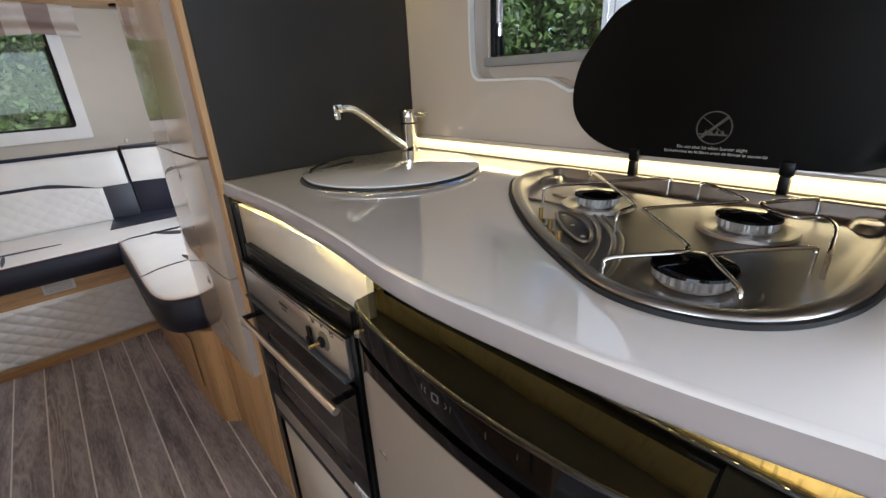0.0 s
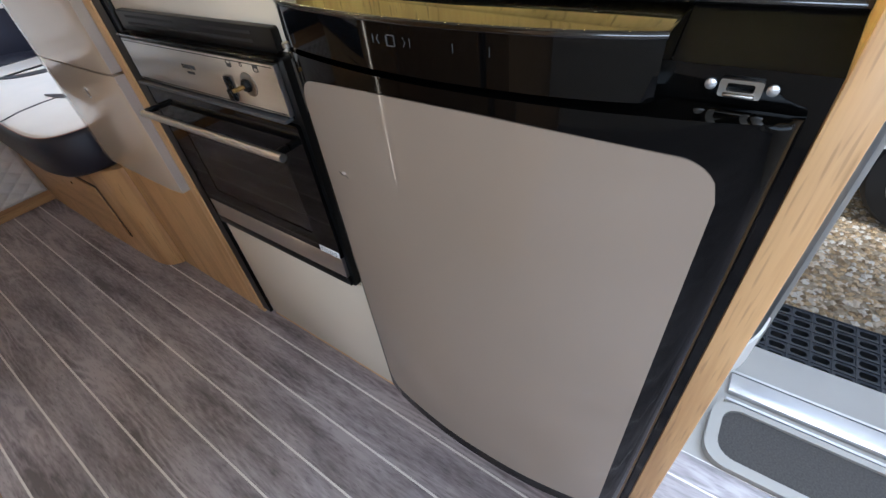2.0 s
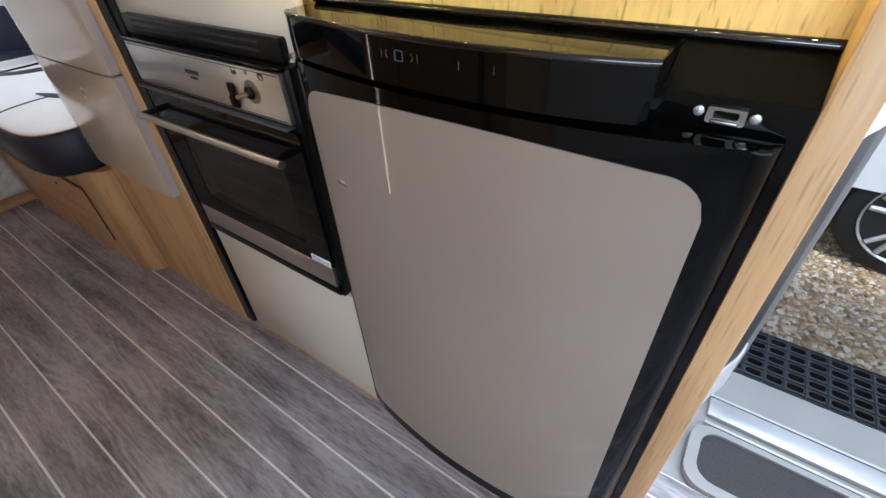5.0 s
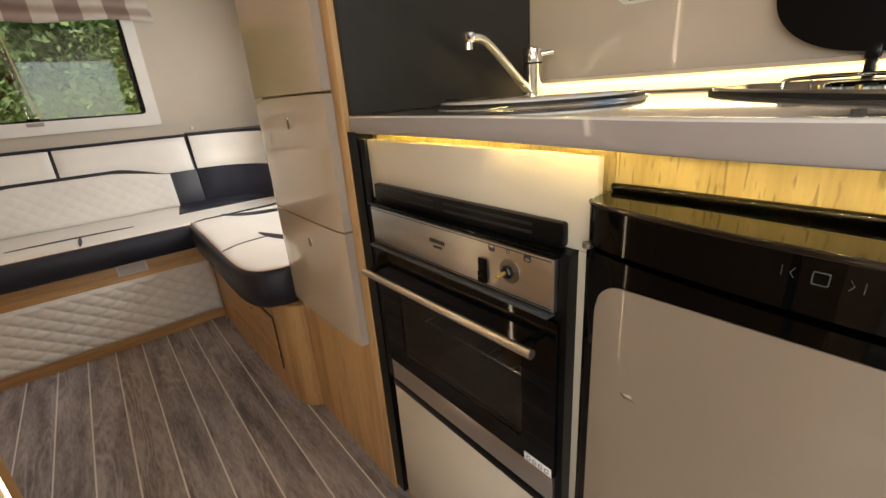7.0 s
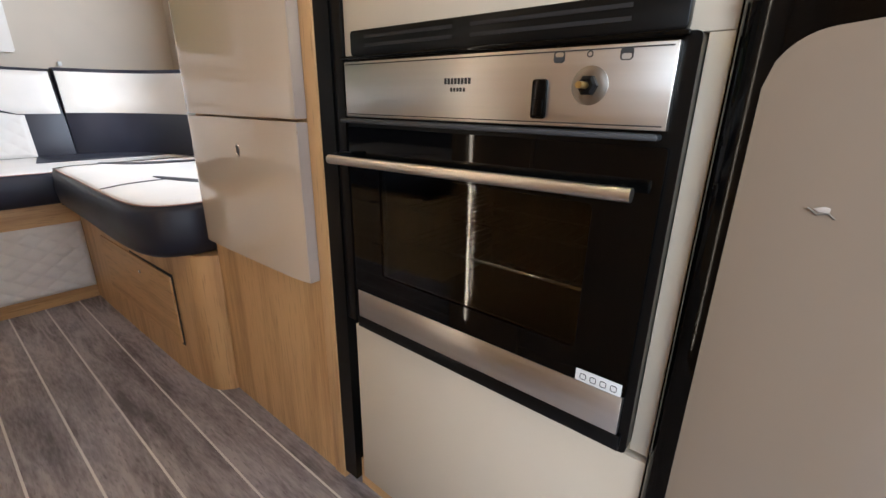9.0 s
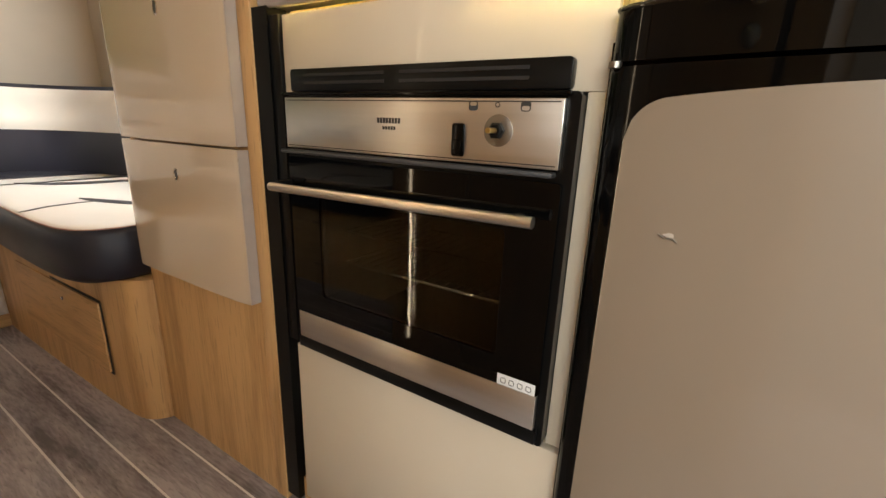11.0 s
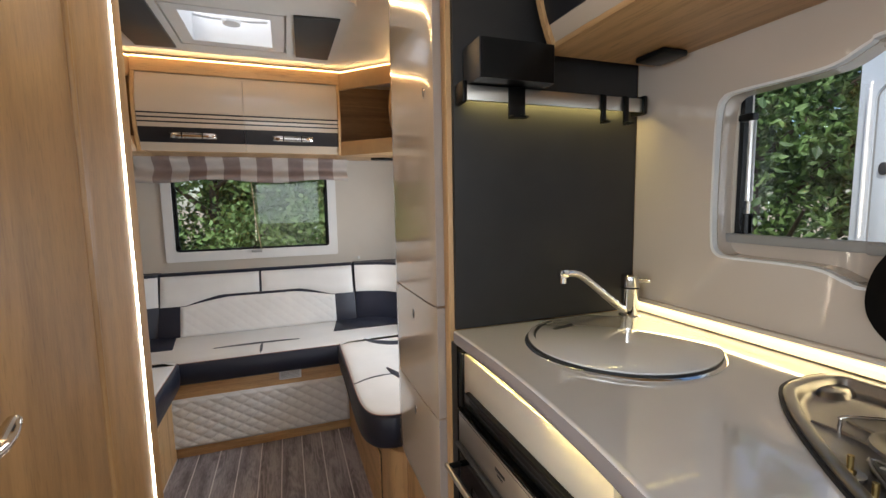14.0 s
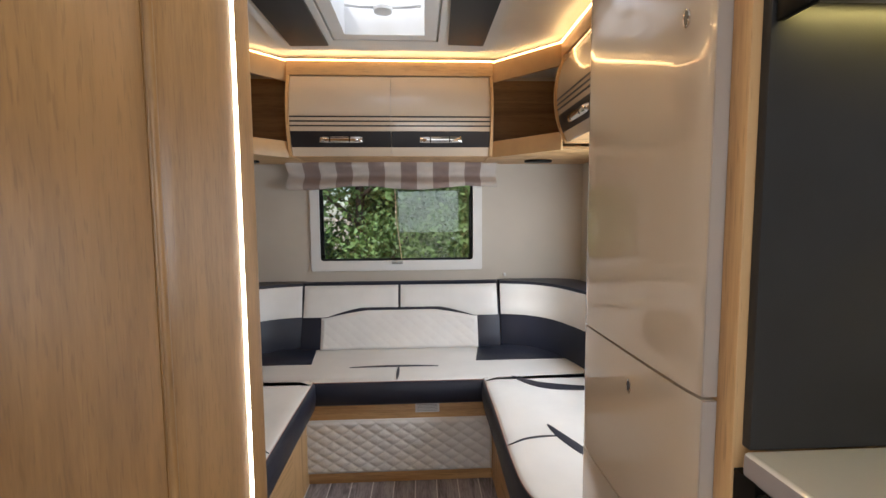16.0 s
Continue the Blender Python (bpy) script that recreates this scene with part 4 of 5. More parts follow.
part("carcass", join(box(0.2955, 0.80, 0.5, 0.515, 0.105, 0.925), box(0.2955, 0.80, -0.005, 0.010, 0.105, 0.925), box(0.80, 0.81, -0.005, 0.515, 0.105, 0.925)), DARKGREY, fridge)
solo("fridge_plinth", box(0.30, 0.32, -0.0115, 0.556, 0.0, 0.1045), OAK_Y, "oak decor plinth below the fridge", "plinth", kind="structure")
# ---------- sink and tap ----------
sink = thing("sink", (0.6, 0.885, 1.05), "round sink covered by a pale gloss lid", "sink")
part("rim", lathe([(0.185, 0), (0.209, 0), (0.2105, 0.0012), (0.208, 0.0036), (0.203, 0.005), (0.185, 0.005)], (0.60, 0.885, 1.05), "z", 72), CHROME, sink, "polished steel rim")
part("lid_seal", lathe([(0.02, 0.005), (0.2035, 0.005), (0.2035, 0.0095), (0.02, 0.0095)], (0.60, 0.885, 1.05), "z", 72), RUBBER, sink, "black rubber lid seal")
part("lid", lathe([(0.01, 0.0095), (0.202, 0.0095), (0.2025, 0.0125), (0.2, 0.014), (0.01, 0.014)], (0.60, 0.885, 1.05), "z", 72), WORKTOP, sink, "pale gloss sink lid")
part("finger_slot", prism(rounded(-0.035, 0.035, -0.007, 0.007, 0.006, 4), "z", 1.0641, 1.0647), BLACK, sink, "dark finger slot").matrix_local = Matrix.Translation((-0.06 - 0.0, 0.125, 0)) @ Matrix.Rotation(radians(14), 4, "Z") @ Matrix.Translation((0.6 - 0.0, 0.885, 0))
arc = [(0.60 + 0.187 * math.cos(a), 0.885 + 0.187 * math.sin(a), 1.0638) for a in [radians(105 + 3.5 * k) for k in range(16)]]
part("lid_groove", tube(arc, [0.0008 + 0.0035 * math.sin(math.pi * k / 15) for k in range(16)], 8), BLACK, sink, "dark grab recess")

tap = thing("tap", (0.795, 1.06, 1.05), "chrome kitchen mixer tap with a long swivel spout", "tap")
part("tap_body", lathe([(0.029, 0), (0.029, 0.006), (0.0235, 0.008), (0.0235, 0.085), (0.0245, 0.087), (0.0245, 0.118), (0.021, 0.122)], (0.795, 1.06, 1.05)), CHROME, tap)
part("tap_collar", lathe([(0.0248, 0.083), (0.0248, 0.087)], (0.795, 1.06, 1.05)), BLACK, tap)
part("spout", tube(smooth_line([(0.785, 1.058, 1.063), (0.74, 1.055, 1.095), (0.66, 1.052, 1.155), (0.62, 1.051, 1.182), (0.595, 1.050, 1.19), (0.575, 1.050, 1.19)], 6), 0.0105, 14), CHROME, tap, "angled chrome spout")
part("aerator", join(box(0.553, 0.578, 1.040, 1.060, 1.180, 1.202, 0.004), lathe([(0.0095, 0), (0.0095, -0.016)], (0.565, 1.05, 1.182), "z", 14)), CHROME, tap, "chrome spout outlet")
part("lever", tube([(0.800, 1.05, 1.155), (0.822, 1.015, 1.158)], [0.007, 0.0055], 12), CHROME, tap, "short chrome lever")

# ---------- hob ----------
hob = thing("hob", (0.62, 0.3, 1.05), "three-burner stainless steel gas hob with wire pan supports", "hob")
part("seal", ring_panel(inset(HOB, -0.004), inset(HOB, 0.0010), "z", 1.0502, 1.0555), RUBBER, hob, "black rubber edge seal")
part("tray", loft([(inset(HOB, 0.0055), 1.0300), (inset(HOB, 0.0055), 1.0520), (inset(HOB, 0.0015), 1.0530), (inset(HOB, 0.0015), 1.0560), (inset(HOB, 0.003), 1.0580), (inset(HOB, 0.007), 1.0588), (inset(HOB, 0.0165), 1.0584), (inset(HOB, 0.0195), 1.0560), (inset(HOB, 0.0235), 1.0420), (inset(HOB, 0.028), 1.0372), (inset(HOB, 0.036), 1.0355)]), HOBSTEEL, hob, "deep pressed steel tray", smooth=60)
for bx, by, r in ((0.675, 0.404, 0.036), (0.474, 0.184, 0.040), (0.690, 0.190, 0.038)):
    part("burner_dish", lathe([(r + 0.024, 1.0360), (r + 0.022, 1.0405), (r + 0.014, 1.0410), (r + 0.006, 1.0380), (0.004, 1.0380)], (bx, by, 0)), HOBSTEEL, hob, "pressed burner dish", smooth=60)
    teeth = [(bx + q * math.cos(2 * math.pi * k / 96), by + q * math.sin(2 * math.pi * k / 96)) for k, q in enumerate([r - 0.001, r - 0.001, r - 0.004, r - 0.004] * 24)]
    part("burner_ring", join(prism(teeth, "z", 1.043, 1.0535, 0.0006, 1), lathe([(r - 0.006, 1.0385), (r - 0.006, 1.0429)], (bx, by, 0), "z", 24)), ALLOY, hob, "cast alloy burner ring with flame slots", smooth=30)
    part("burner_cap", lathe([(r - 0.001, 1.0542), (r + 0.002, 1.0550), (r + 0.001, 1.0580), (r - 0.005, 1.0598), (0.003, 1.0605)], (bx, by, 0), "z", 36), BLACKGLOSS, hob, "black enamel burner cap")
H1, HF = 1.067, 1.0365
supports = [
    [(0.624, 0.477, HF), (0.624, 0.477, H1 - 0.008), (0.632, 0.472, H1), (0.7, 0.428, H1), (0.8, 0.348, H1), (0.808, 0.342, H1 - 0.008), (0.808, 0.342, HF)],
    [(0.78, 0.478, HF), (0.78, 0.478, H1 - 0.008), (0.773, 0.471, H1), (0.628, 0.325, H1), (0.6, 0.313, H1), (0.571, 0.314, H1), (0.561, 0.314, H1 - 0.008), (0.561, 0.314, HF)],
    [(0.807, 0.291, HF), (0.807, 0.291, H1 - 0.008), (0.8, 0.283, H1), (0.74, 0.214, H1), (0.711, 0.213, H1), (0.612, 0.289, H1), (0.588, 0.283, H1), (0.506, 0.206, H1), (0.489, 0.199, H1), (0.472, 0.199, H1), (0.416, 0.244, H1), (0.408, 0.25, H1 - 0.008), (0.408, 0.25, HF)],
    [(0.795, 0.132, HF), (0.795, 0.132, H1 - 0.008), (0.787, 0.138, H1), (0.731, 0.182, H1), (0.706, 0.178, H1), (0.678, 0.143, H1), (0.695, 0.115, H1), (0.662, 0.098, H1), (0.579, 0.091, H1), (0.569, 0.09, H1 - 0.008), (0.569, 0.09, HF)],
    [(0.419, 0.128, HF), (0.419, 0.128, H1 - 0.008), (0.427, 0.134, H1), (0.475, 0.168, H1), (0.494, 0.171, H1), (0.569, 0.108, H1), (0.577, 0.102, H1 - 0.008), (0.577, 0.102, HF)],
]
for s in supports:
    part("pan_support", tube(smooth_line(s, 4), 0.0026, 8), CHROME, hob, "polished wire pan support", smooth=60)
scale_plate = smooth_line([(0.592, 0.424), (0.586, 0.398), (0.565, 0.364), (0.535, 0.338), (0.505, 0.326), (0.508, 0.340), (0.530, 0.370), (0.562, 0.402)], 4, True)
part("dial_plate", loft([(scale_plate, 1.0356), (scale_plate, 1.0400), (inset(scale_plate, 0.002), 1.0410)]), DARKGREY, hob, "dark dial plate")
part("dial_plate_rim", tube([(x, y, 1.0400) for x, y in inset(scale_plate, -0.0035)], 0.0022, 8, True), HOBSTEEL, hob, "pressed rim round the dial plate", smooth=60)
for k in range(3):
    f = k / 2
    part("dial_mark", lathe([(0.0035, 0), (0.0034, 0.0006)], (0.580 - 0.066 * f, 0.408 - 0.072 * f, 1.0411), "z", 10), PALEINK, hob)
for line in ([(0.640, 0.520), (0.640, 0.450), (0.597, 0.366), (0.522, 0.317), (0.440, 0.290)], [(0.690, 0.500), (0.665, 0.415), (0.572, 0.314), (0.488, 0.271), (0.415, 0.252)], [(0.655, 0.415), (0.567, 0.322), (0.483, 0.280), (0.410, 0.262)]):
    part("pressed_ridge", tube([(x, y, 1.0358) for x, y in smooth_line(line, 6)], 0.0034, 8), HOBSTEEL, hob, "pressed steel ridge", smooth=60)
for x, y in ((0.536, 0.420), (0.498, 0.378), (0.464, 0.341)):
    part("spindle_dish", lathe([(0.0165, 1.0358), (0.016, 1.0395), (0.010, 1.0385), (0.003, 1.0385)], (x, y, 0), "z", 20), HOBSTEEL, hob, smooth=60)
    part("spindle", join(tube([(x, y, 1.038), (x, y, 1.062)], 0.0034, 10), lathe([(0.0062, 1.0386), (0.0062, 1.0435), (0.004, 1.045)], (x, y, 0), "z", 6)), BRASS, hob, "brass tap spindle without its knob")
for x, y in ((0.782, 0.566), (0.800, 0.074)):
    part("hold_down", join(loft([(circle(x, y, 0.040, 28, 0.024), 1.036), (circle(x, y, 0.033, 28, 0.018), 1.0440), (circle(x, y, 0.027, 28, 0.013), 1.0460)]), lathe([(0.007, 1.0455), (0.006, 1.0474), (0.002, 1.0474)], (x, y, 0), "z", 12)), HOBSTEEL, hob, "pressed steel corner with screw")

LIDSHAPE = smooth_line([(0.30, 1.096), (0.43, 1.098), (0.50, 1.115), (0.545, 1.15), (0.562, 1.195), (0.552, 1.255), (0.52, 1.305), (0.486, 1.345), (0.455, 1.362), (0.425, 1.376), (0.398, 1.408), (0.378, 1.452), (0.345, 1.485), (0.30, 1.512), (0.24, 1.535), (0.16, 1.54), (0.095, 1.52), (0.055, 1.47), (0.038, 1.36), (0.036, 1.22), (0.048, 1.14), (0.09, 1.105), (0.16, 1.096)], 5, True)
lid = part("lid", prism(LIDSHAPE, "x", 0.836, 0.842, 0.0015), LIDGLASS, hob, "black glass lid standing open against the wall", smooth=50)
for y in (0.42, 0.183):
    part("hinge", join(box(0.828, 0.8355, y - 0.010, y + 0.010, 1.086, 1.108, 0.003), box(0.824, 0.842, y - 0.007, y + 0.007, 1.058, 1.0865, 0.002)), BLACK, lid, "black lid hinge")
part("sign_ring", ring_panel(circle(0.294, 1.152, 0.027, 40), circle(0.294, 1.152, 0.0252, 40), "x", 0.8350, 0.8362), DIMINK, lid, "dim grey round warning sign")
part("sign_slash", join(tube([(0.8353, 0.276, 1.169), (0.8353, 0.312, 1.135)], 0.0022, 6), tube([(0.8353, 0.312, 1.168), (0.8353, 0.282, 1.146)], 0.0007, 6), tube([(0.8353, 0.273, 1.141), (0.8353, 0.315, 1.141)], 0.0016, 6), *[prism([(0.277 + 0.0085 * q, 1.1415), (0.2835 + 0.0085 * q, 1.1415), (0.280 + 0.0085 * q, 1.149)], "x", 0.8350, 0.8357) for q in range(4)]), DIMINK, lid, "dim grey flame and slash")
face_left = Matrix(((0, 0, -1, 0), (-1, 0, 0, 0), (0, 1, 0, 0), (0, 0, 0, 1)))
text("warning_text", "Do not shut lid when burner alight", 0.0076, Matrix.Translation((0.8356, 0.294, 1.1185)) @ face_left, PALEINK, lid, "pale printed warning")
text("warning_text", "Eteindre tous les brûleurs avant de fermer le couvercle", 0.0070, Matrix.Translation((0.8356, 0.290, 1.1105)) @ face_left, PALEINK, lid, "pale printed warning")

# ---------- overhead cabinets ----------
def bulge(z, z0, z1, depth):
    f = (z - z0) / (z1 - z0)
    return depth * (1 - (2 * f - 1.05) ** 2)


def overhead(name, span, handles, to_world, z0, z1, label):
    """Curved-front locker: carcass cheeks, striped doors, chrome handles."""
    ob = thing(name, to_world((span[0] + span[1]) / 2, 0.1, z0), label, "cabinet", "overhead lockers")
    s0, s1 = span
    prof = [(bulge(z0 + (z1 - z0) * k / 14, z0, z1, 0.05), z0 + (z1 - z0) * k / 14) for k in range(15)]

    def band(a, b, za, zb, lift, thick, nv):
        return slab(lambda u, v, d: to_world(a + (b - a) * u, -bulge(za + (zb - za) * v, z0, z1, 0.05) - lift + d, za + (zb - za) * v), 1, nv, thick)

    for s in (s0 - 0.016, s1):
        poly = [(-f - 0.012, z) for f, z in prof]
        bm = bmesh.new()
        rows = []
        for w in (s, s + 0.016):
            rows.append([bm.verts.new(to_world(w, d, z)) for d, z in poly] + [bm.verts.new(to_world(w, 0.34, z1)), bm.verts.new(to_world(w, 0.34, z0))])
        n = len(rows[0])
        bm.faces.new(rows[0])
        bm.faces.new(rows[1])
        for k in range(n):
            bm.faces.new((rows[0][k], rows[0][(k + 1) % n], rows[1][(k + 1) % n], rows[1][k]))
        part("cheek", bm, OAK, ob, "oak decor side cheek")
    part("base_board", slab(lambda u, v, d: to_world(s0 + (s1 - s0) * u, 0.01 + 0.33 * v, z0 + 0.004 + d), 1, 1, 0.014), OAK, ob, "oak decor underside")
    nd = len(handles)
    w = (s1 - s0) / nd
    H = z1 - z0
    for k in range(nd):
        a, b = s0 + w * k + 0.0015, s0 + w * (k + 1) - 0.0015
        dr = part("locker_door", band(a, b, z0 + 0.005, z1 - 0.004, 0.0, 0.014, 14), BEIGE, ob, "beige high-gloss curved door")
        part("dark_band", band(a, b, z0 + 0.115 * H, z0 + 0.305 * H, 0.0022, 0.003, 6), BANDGREY, dr, "dark grey band")
        for f in (0.36, 0.415, 0.47):
            part("pinstripe", band(a, b, z0 + f * H, z0 + (f + 0.017) * H, 0.0022, 0.003, 1), BANDGREY, dr, "dark pinstripe")
        c = (a + b) / 2 + handles[k]
        hz = z0 + 0.205 * H
        hy = -bulge(hz, z0, z1, 0.05)
        part("handle", slab(lambda u, v, d: to_world(c - 0.122 + 0.244 * u, hy - 0.006 - 0.017 * math.sqrt(max(0, 1 - (2 * v - 1) ** 2)) * (1 - (2 * u - 1) ** 8) + d, hz + 0.020 * (2 * v - 1) * (1 - 0.3 * (2 * u - 1) ** 8)), 24, 10, 0.003), CHROME, dr, "polished chrome bar handle", smooth=60)
        for q in (-0.062, 0.045):
            part("handle_groove", slab(lambda u, v, d: to_world(c + q + 0.006 * u, hy - 0.0065 - 0.0172 * math.sqrt(max(0, 1 - (1.7 * v - 0.85) ** 2)) + d, hz + 0.0170 * (2 * v - 1)), 1, 8, 0.002), BLACK, dr, "dark handle groove")
        part("handle_recess", band(c - 0.112, c + 0.112, hz - 0.013, hz + 0.013, 0.004, 0.002, 2), BLACKGLOSS, dr, "dark handle recess")
    return ob


ZA, ZB = 1.705, 2.15
overhead("overhead_locker", (-0.862, 0.248), (0.0, 0.0), lambda s, d, z: Vector((s, 3.085 + d, z)), ZA, ZB, "beige gloss rear overhead locker with dark stripes and chrome handles")
overhead("overhead_locker", (1.72, 2.72), (0.0, 0.0), lambda s, d, z: Vector((0.575 + d, 4.44 - s, z)), ZA + 0.02, ZB, "beige gloss side overhead locker with dark stripes and chrome handles")
overhead("overhead_locker", (1.72, 2.72), (0.0, 0.0), lambda s, d, z: Vector((-1.20 - d, s, z)), ZA + 0.02, ZB, "beige gloss side overhead locker with dark stripes and chrome handles")
overhead("kitchen_locker", (-0.90, 1.065), (0.0, 0.0, 0.0), lambda s, d, z: Vector((0.545 + d * 0.98, s, z)), 1.752, 2.2, "beige gloss kitchen overhead locker with dark band")
solo("kitchen_locker_underside", box(0.52, 0.869, -0.9, 1.08, 1.738, 1.7515, 0.003), OAK_Y, "oak decor underside of the kitchen locker", "cabinet", kind="structure")
solo("reading_lamp", box(0.76, 0.84, 0.94, 1.03, 1.722, 1.7375, 0.006), BLACK, "flat black lamp under the kitchen locker", "lamp")
# pelmets with amber cove light
for nm, bm in (("rear", box(-0.88, 0.266, 3.07, 3.09, 2.152, 2.228, 0.002)),
               ("right", box(0.565, 0.585, 1.7, 2.80, 2.152, 2.228, 0.002)),
               ("left", box(-1.21, -1.19, 1.7, 2.80, 2.152, 2.228, 0.002))):
    solo("pelmet_" + nm, bm, OAK_X if nm == "rear" else OAK_Y, "oak decor pelmet above the overhead lockers", "pelmet", kind="structure")
for sgn, cx in ((1, 0.266), (-1, -0.88)):
    x1 = cx + sgn * 0.30
    cs = thing("corner_shelf", ((cx + x1) / 2, 3.1, 1.705), "open oak decor corner shelf between the lockers", "shelf", "corner shelves")
    far = XR if sgn > 0 else XL
    part("shelf_board", prism([(cx, 3.10), (x1, 2.80), (far, 2.80), (far, 3.43), (cx, 3.43)], "z", 1.705, 1.722, 0.002), OAK_X, cs)
    part("shelf_lip", prism([(cx, 3.075), (x1, 2.775), (x1 + 0.012 * sgn, 2.785), (cx + 0.012 * sgn, 3.085)], "z", 1.700, 1.79, 0.002), OAKEDGE, cs, "raised front lip")
    part("corner_pelmet", prism([(cx, 3.085), (x1, 2.785), (x1 + 0.012 * sgn, 2.797), (cx + 0.012 * sgn, 3.097)], "z", 2.12, 2.228, 0.002), OAKEDGE, cs)
    part("corner_light", prism([(cx, 3.080), (x1, 2.780), (x1 + 0.010 * sgn, 2.790), (cx + 0.010 * sgn, 3.090)], "z", 2.2285, 2.2345), LEDAMBER, cs, "amber light strip")
    # Back and side use the oak with shade in its colour.
    part("corner_back", prism([(cx, 3.425), (far - 0.01 * sgn, 3.425), (far - 0.01 * sgn, 3.41), (cx, 3.41)], "z", 1.722, 2.23), SHELFWOOD, cs, "brown oak decor back, darkened for shade")
    part("corner_side", box(min(far, far - 0.02 * sgn), max(far, far - 0.02 * sgn), 2.80, 3.409, 1.722, 2.23), SHELFWOOD, cs, "brown oak decor side, darkened for shade")
    solo("speaker", prism(circle(cx + sgn * 0.31, 3.24, 0.085, 24, 0.055), "z", 1.692, 1.7045, 0.004), BLACK, "flat black oval speaker under the corner shelf", "speaker", "corner speakers")
for nm, bm in (("rear", box(-0.875, 0.262, 3.066, 3.076, 2.2285, 2.2345)), ("right", box(0.560, 0.570, 1.7, 2.80, 2.2285, 2.2345)), ("left", box(-1.195, -1.185, 1.7, 2.80, 2.2285, 2.2345))):
    solo("cove_light_" + nm, bm, LEDAMBER, "amber light strip on top of the pelmet", "light strip", kind="structure")
area("cove_lamp_rear", (-0.3, 3.05, 2.2345), (0, -1, 0.15), (1, 0, 0), 1.1, 0.012, 0.5, AMBER)
area("cove_lamp_right", (0.54, 2.25, 2.2345), (-1, 0, 0.15), (0, 1, 0), 1.0, 0.012, 0.4, AMBER)
area("cove_lamp_left", (-1.16, 2.25, 2.2345), (1, 0, 0.15), (0, 1, 0), 1.0, 0.012, 0.4, AMBER)

# ---------- ceiling fittings ----------
sl = thing("roof_light", (-0.31, 2.55, 2.2), "white framed roof light with a handle", "roof light", kind="structure")
part("frame", ring_panel([(-0.56, 2.31), (-0.06, 2.31), (-0.06, 2.80), (-0.56, 2.80)], [(-0.50, 2.37), (-0.12, 2.37), (-0.12, 2.74), (-0.50, 2.74)], "z", 2.236, 2.2595), WHITEPLASTIC, sl, "white plastic frame", smooth=0)
part("shaft", ring_panel([(-0.515, 2.365), (-0.105, 2.365), (-0.105, 2.745), (-0.515, 2.745)], [(-0.50, 2.37), (-0.12, 2.37), (-0.12, 2.74), (-0.50, 2.74)], "z", 2.2596, 2.3995), WHITEPLASTIC, sl, smooth=0)
dome = part("dome", box(-0.52, -0.10, 2.36, 2.75, 2.40, 2.405), DOME, sl, "frosted roof dome")
dome.visible_shadow = False
part("handle_bow", tube(smooth_line([(-0.48, 2.67, 2.34), (-0.46, 2.66, 2.335), (-0.40, 2.66, 2.33), (-0.22, 2.66, 2.33), (-0.16, 2.66, 2.335), (-0.14, 2.67, 2.34)], 5), 0.009, 10), WHITEPLASTIC, sl, "white bow handle")
part("handle_knob", lathe([(0.045, 2.32), (0.042, 2.306), (0.026, 2.302), (0.003, 2.302)], (-0.31, 2.66, 0), "z", 24), WHITEPLASTIC, sl, "round white handle knob")
panel = thing("ceiling_panel", (-0.31, 2.4, 2.23), "dropped white ceiling panel with lit front edge", "ceiling panel", kind="structure")
part("panel_board", ring_panel(rounded(-0.86, 0.24, 2.06, 2.93, 0.06, 5), [(-0.57, 2.30), (-0.05, 2.30), (-0.05, 2.81), (-0.57, 2.81)], "z", 2.235, 2.2594), CEIL, panel, smooth=0)
part("edge_light", box(-0.70, 0.17, 2.052, 2.058, 2.243, 2.25), LEDAMBER, panel, "amber light along the panel edge")
area("panel_edge_lamp", (-0.27, 2.045, 2.246), (0, -1, 0.05), (1, 0, 0), 0.9, 0.01, 1.6, AMBER)
for poly in ([(-0.02, 2.27), (0.185, 2.25), (0.178, 2.83), (0.0, 2.82)], [(-0.60, 2.27), (-0.81, 2.25), (-0.79, 2.86), (-0.60, 2.85)]):
    solo("ceiling_inset", prism(poly, "z", 2.222, 2.2345, 0.003), DARKGREY, "dark grey ceiling inset panel beside the roof light", "ceiling panel", "ceiling inset panels")

# ---------- lounge ----------
base = thing("rear_bench_base", (-0.28, 3.0, 0), "oak decor rear bench base with a quilted cream front", "bench base")
part("bench_front", box(-1.4, 0.80, 2.735, 2.755, 0.0, 0.42, 0.002), OAK_X, base)
part("bench_body", box(XL + 0.01, XR - 0.01, 2.756, 3.43, 0.0, 0.415), OAK_X, base)


def quilt(u, v, d):
    x, z = -0.772 + 0.982 * u, 0.055 + 0.283 * v
    a, b = x / 0.086 * math.pi, z / 0.058 * math.pi
    h = abs(math.sin(a + b) * math.sin(a - b)) ** 0.5
    rim = min(1, min(u, 1 - u) * 60, min(v, 1 - v) * 18)
    return Vector((x, 2.7345 - (0.010 + 0.009 * h) * rim - (0.002 if d == 0 else 0) if d == 0 else 2.7348, z))


part("quilted_panel", slab(quilt, 230, 70, 0.004), WHITELEATHER, base, "diamond-quilted cream leather panel", smooth=80)
part("safety_label", box(-0.185, -0.062, 2.7325, 2.7345, 0.366, 0.418, 0.0004), PAPER, base, "white safety label")
part("label_print", join(*[box(-0.175, -0.072, 2.7318, 2.7326, 0.374 + 0.008 * k, 0.3765 + 0.008 * k) for k in range(5)]), GREYPLASTIC, base)


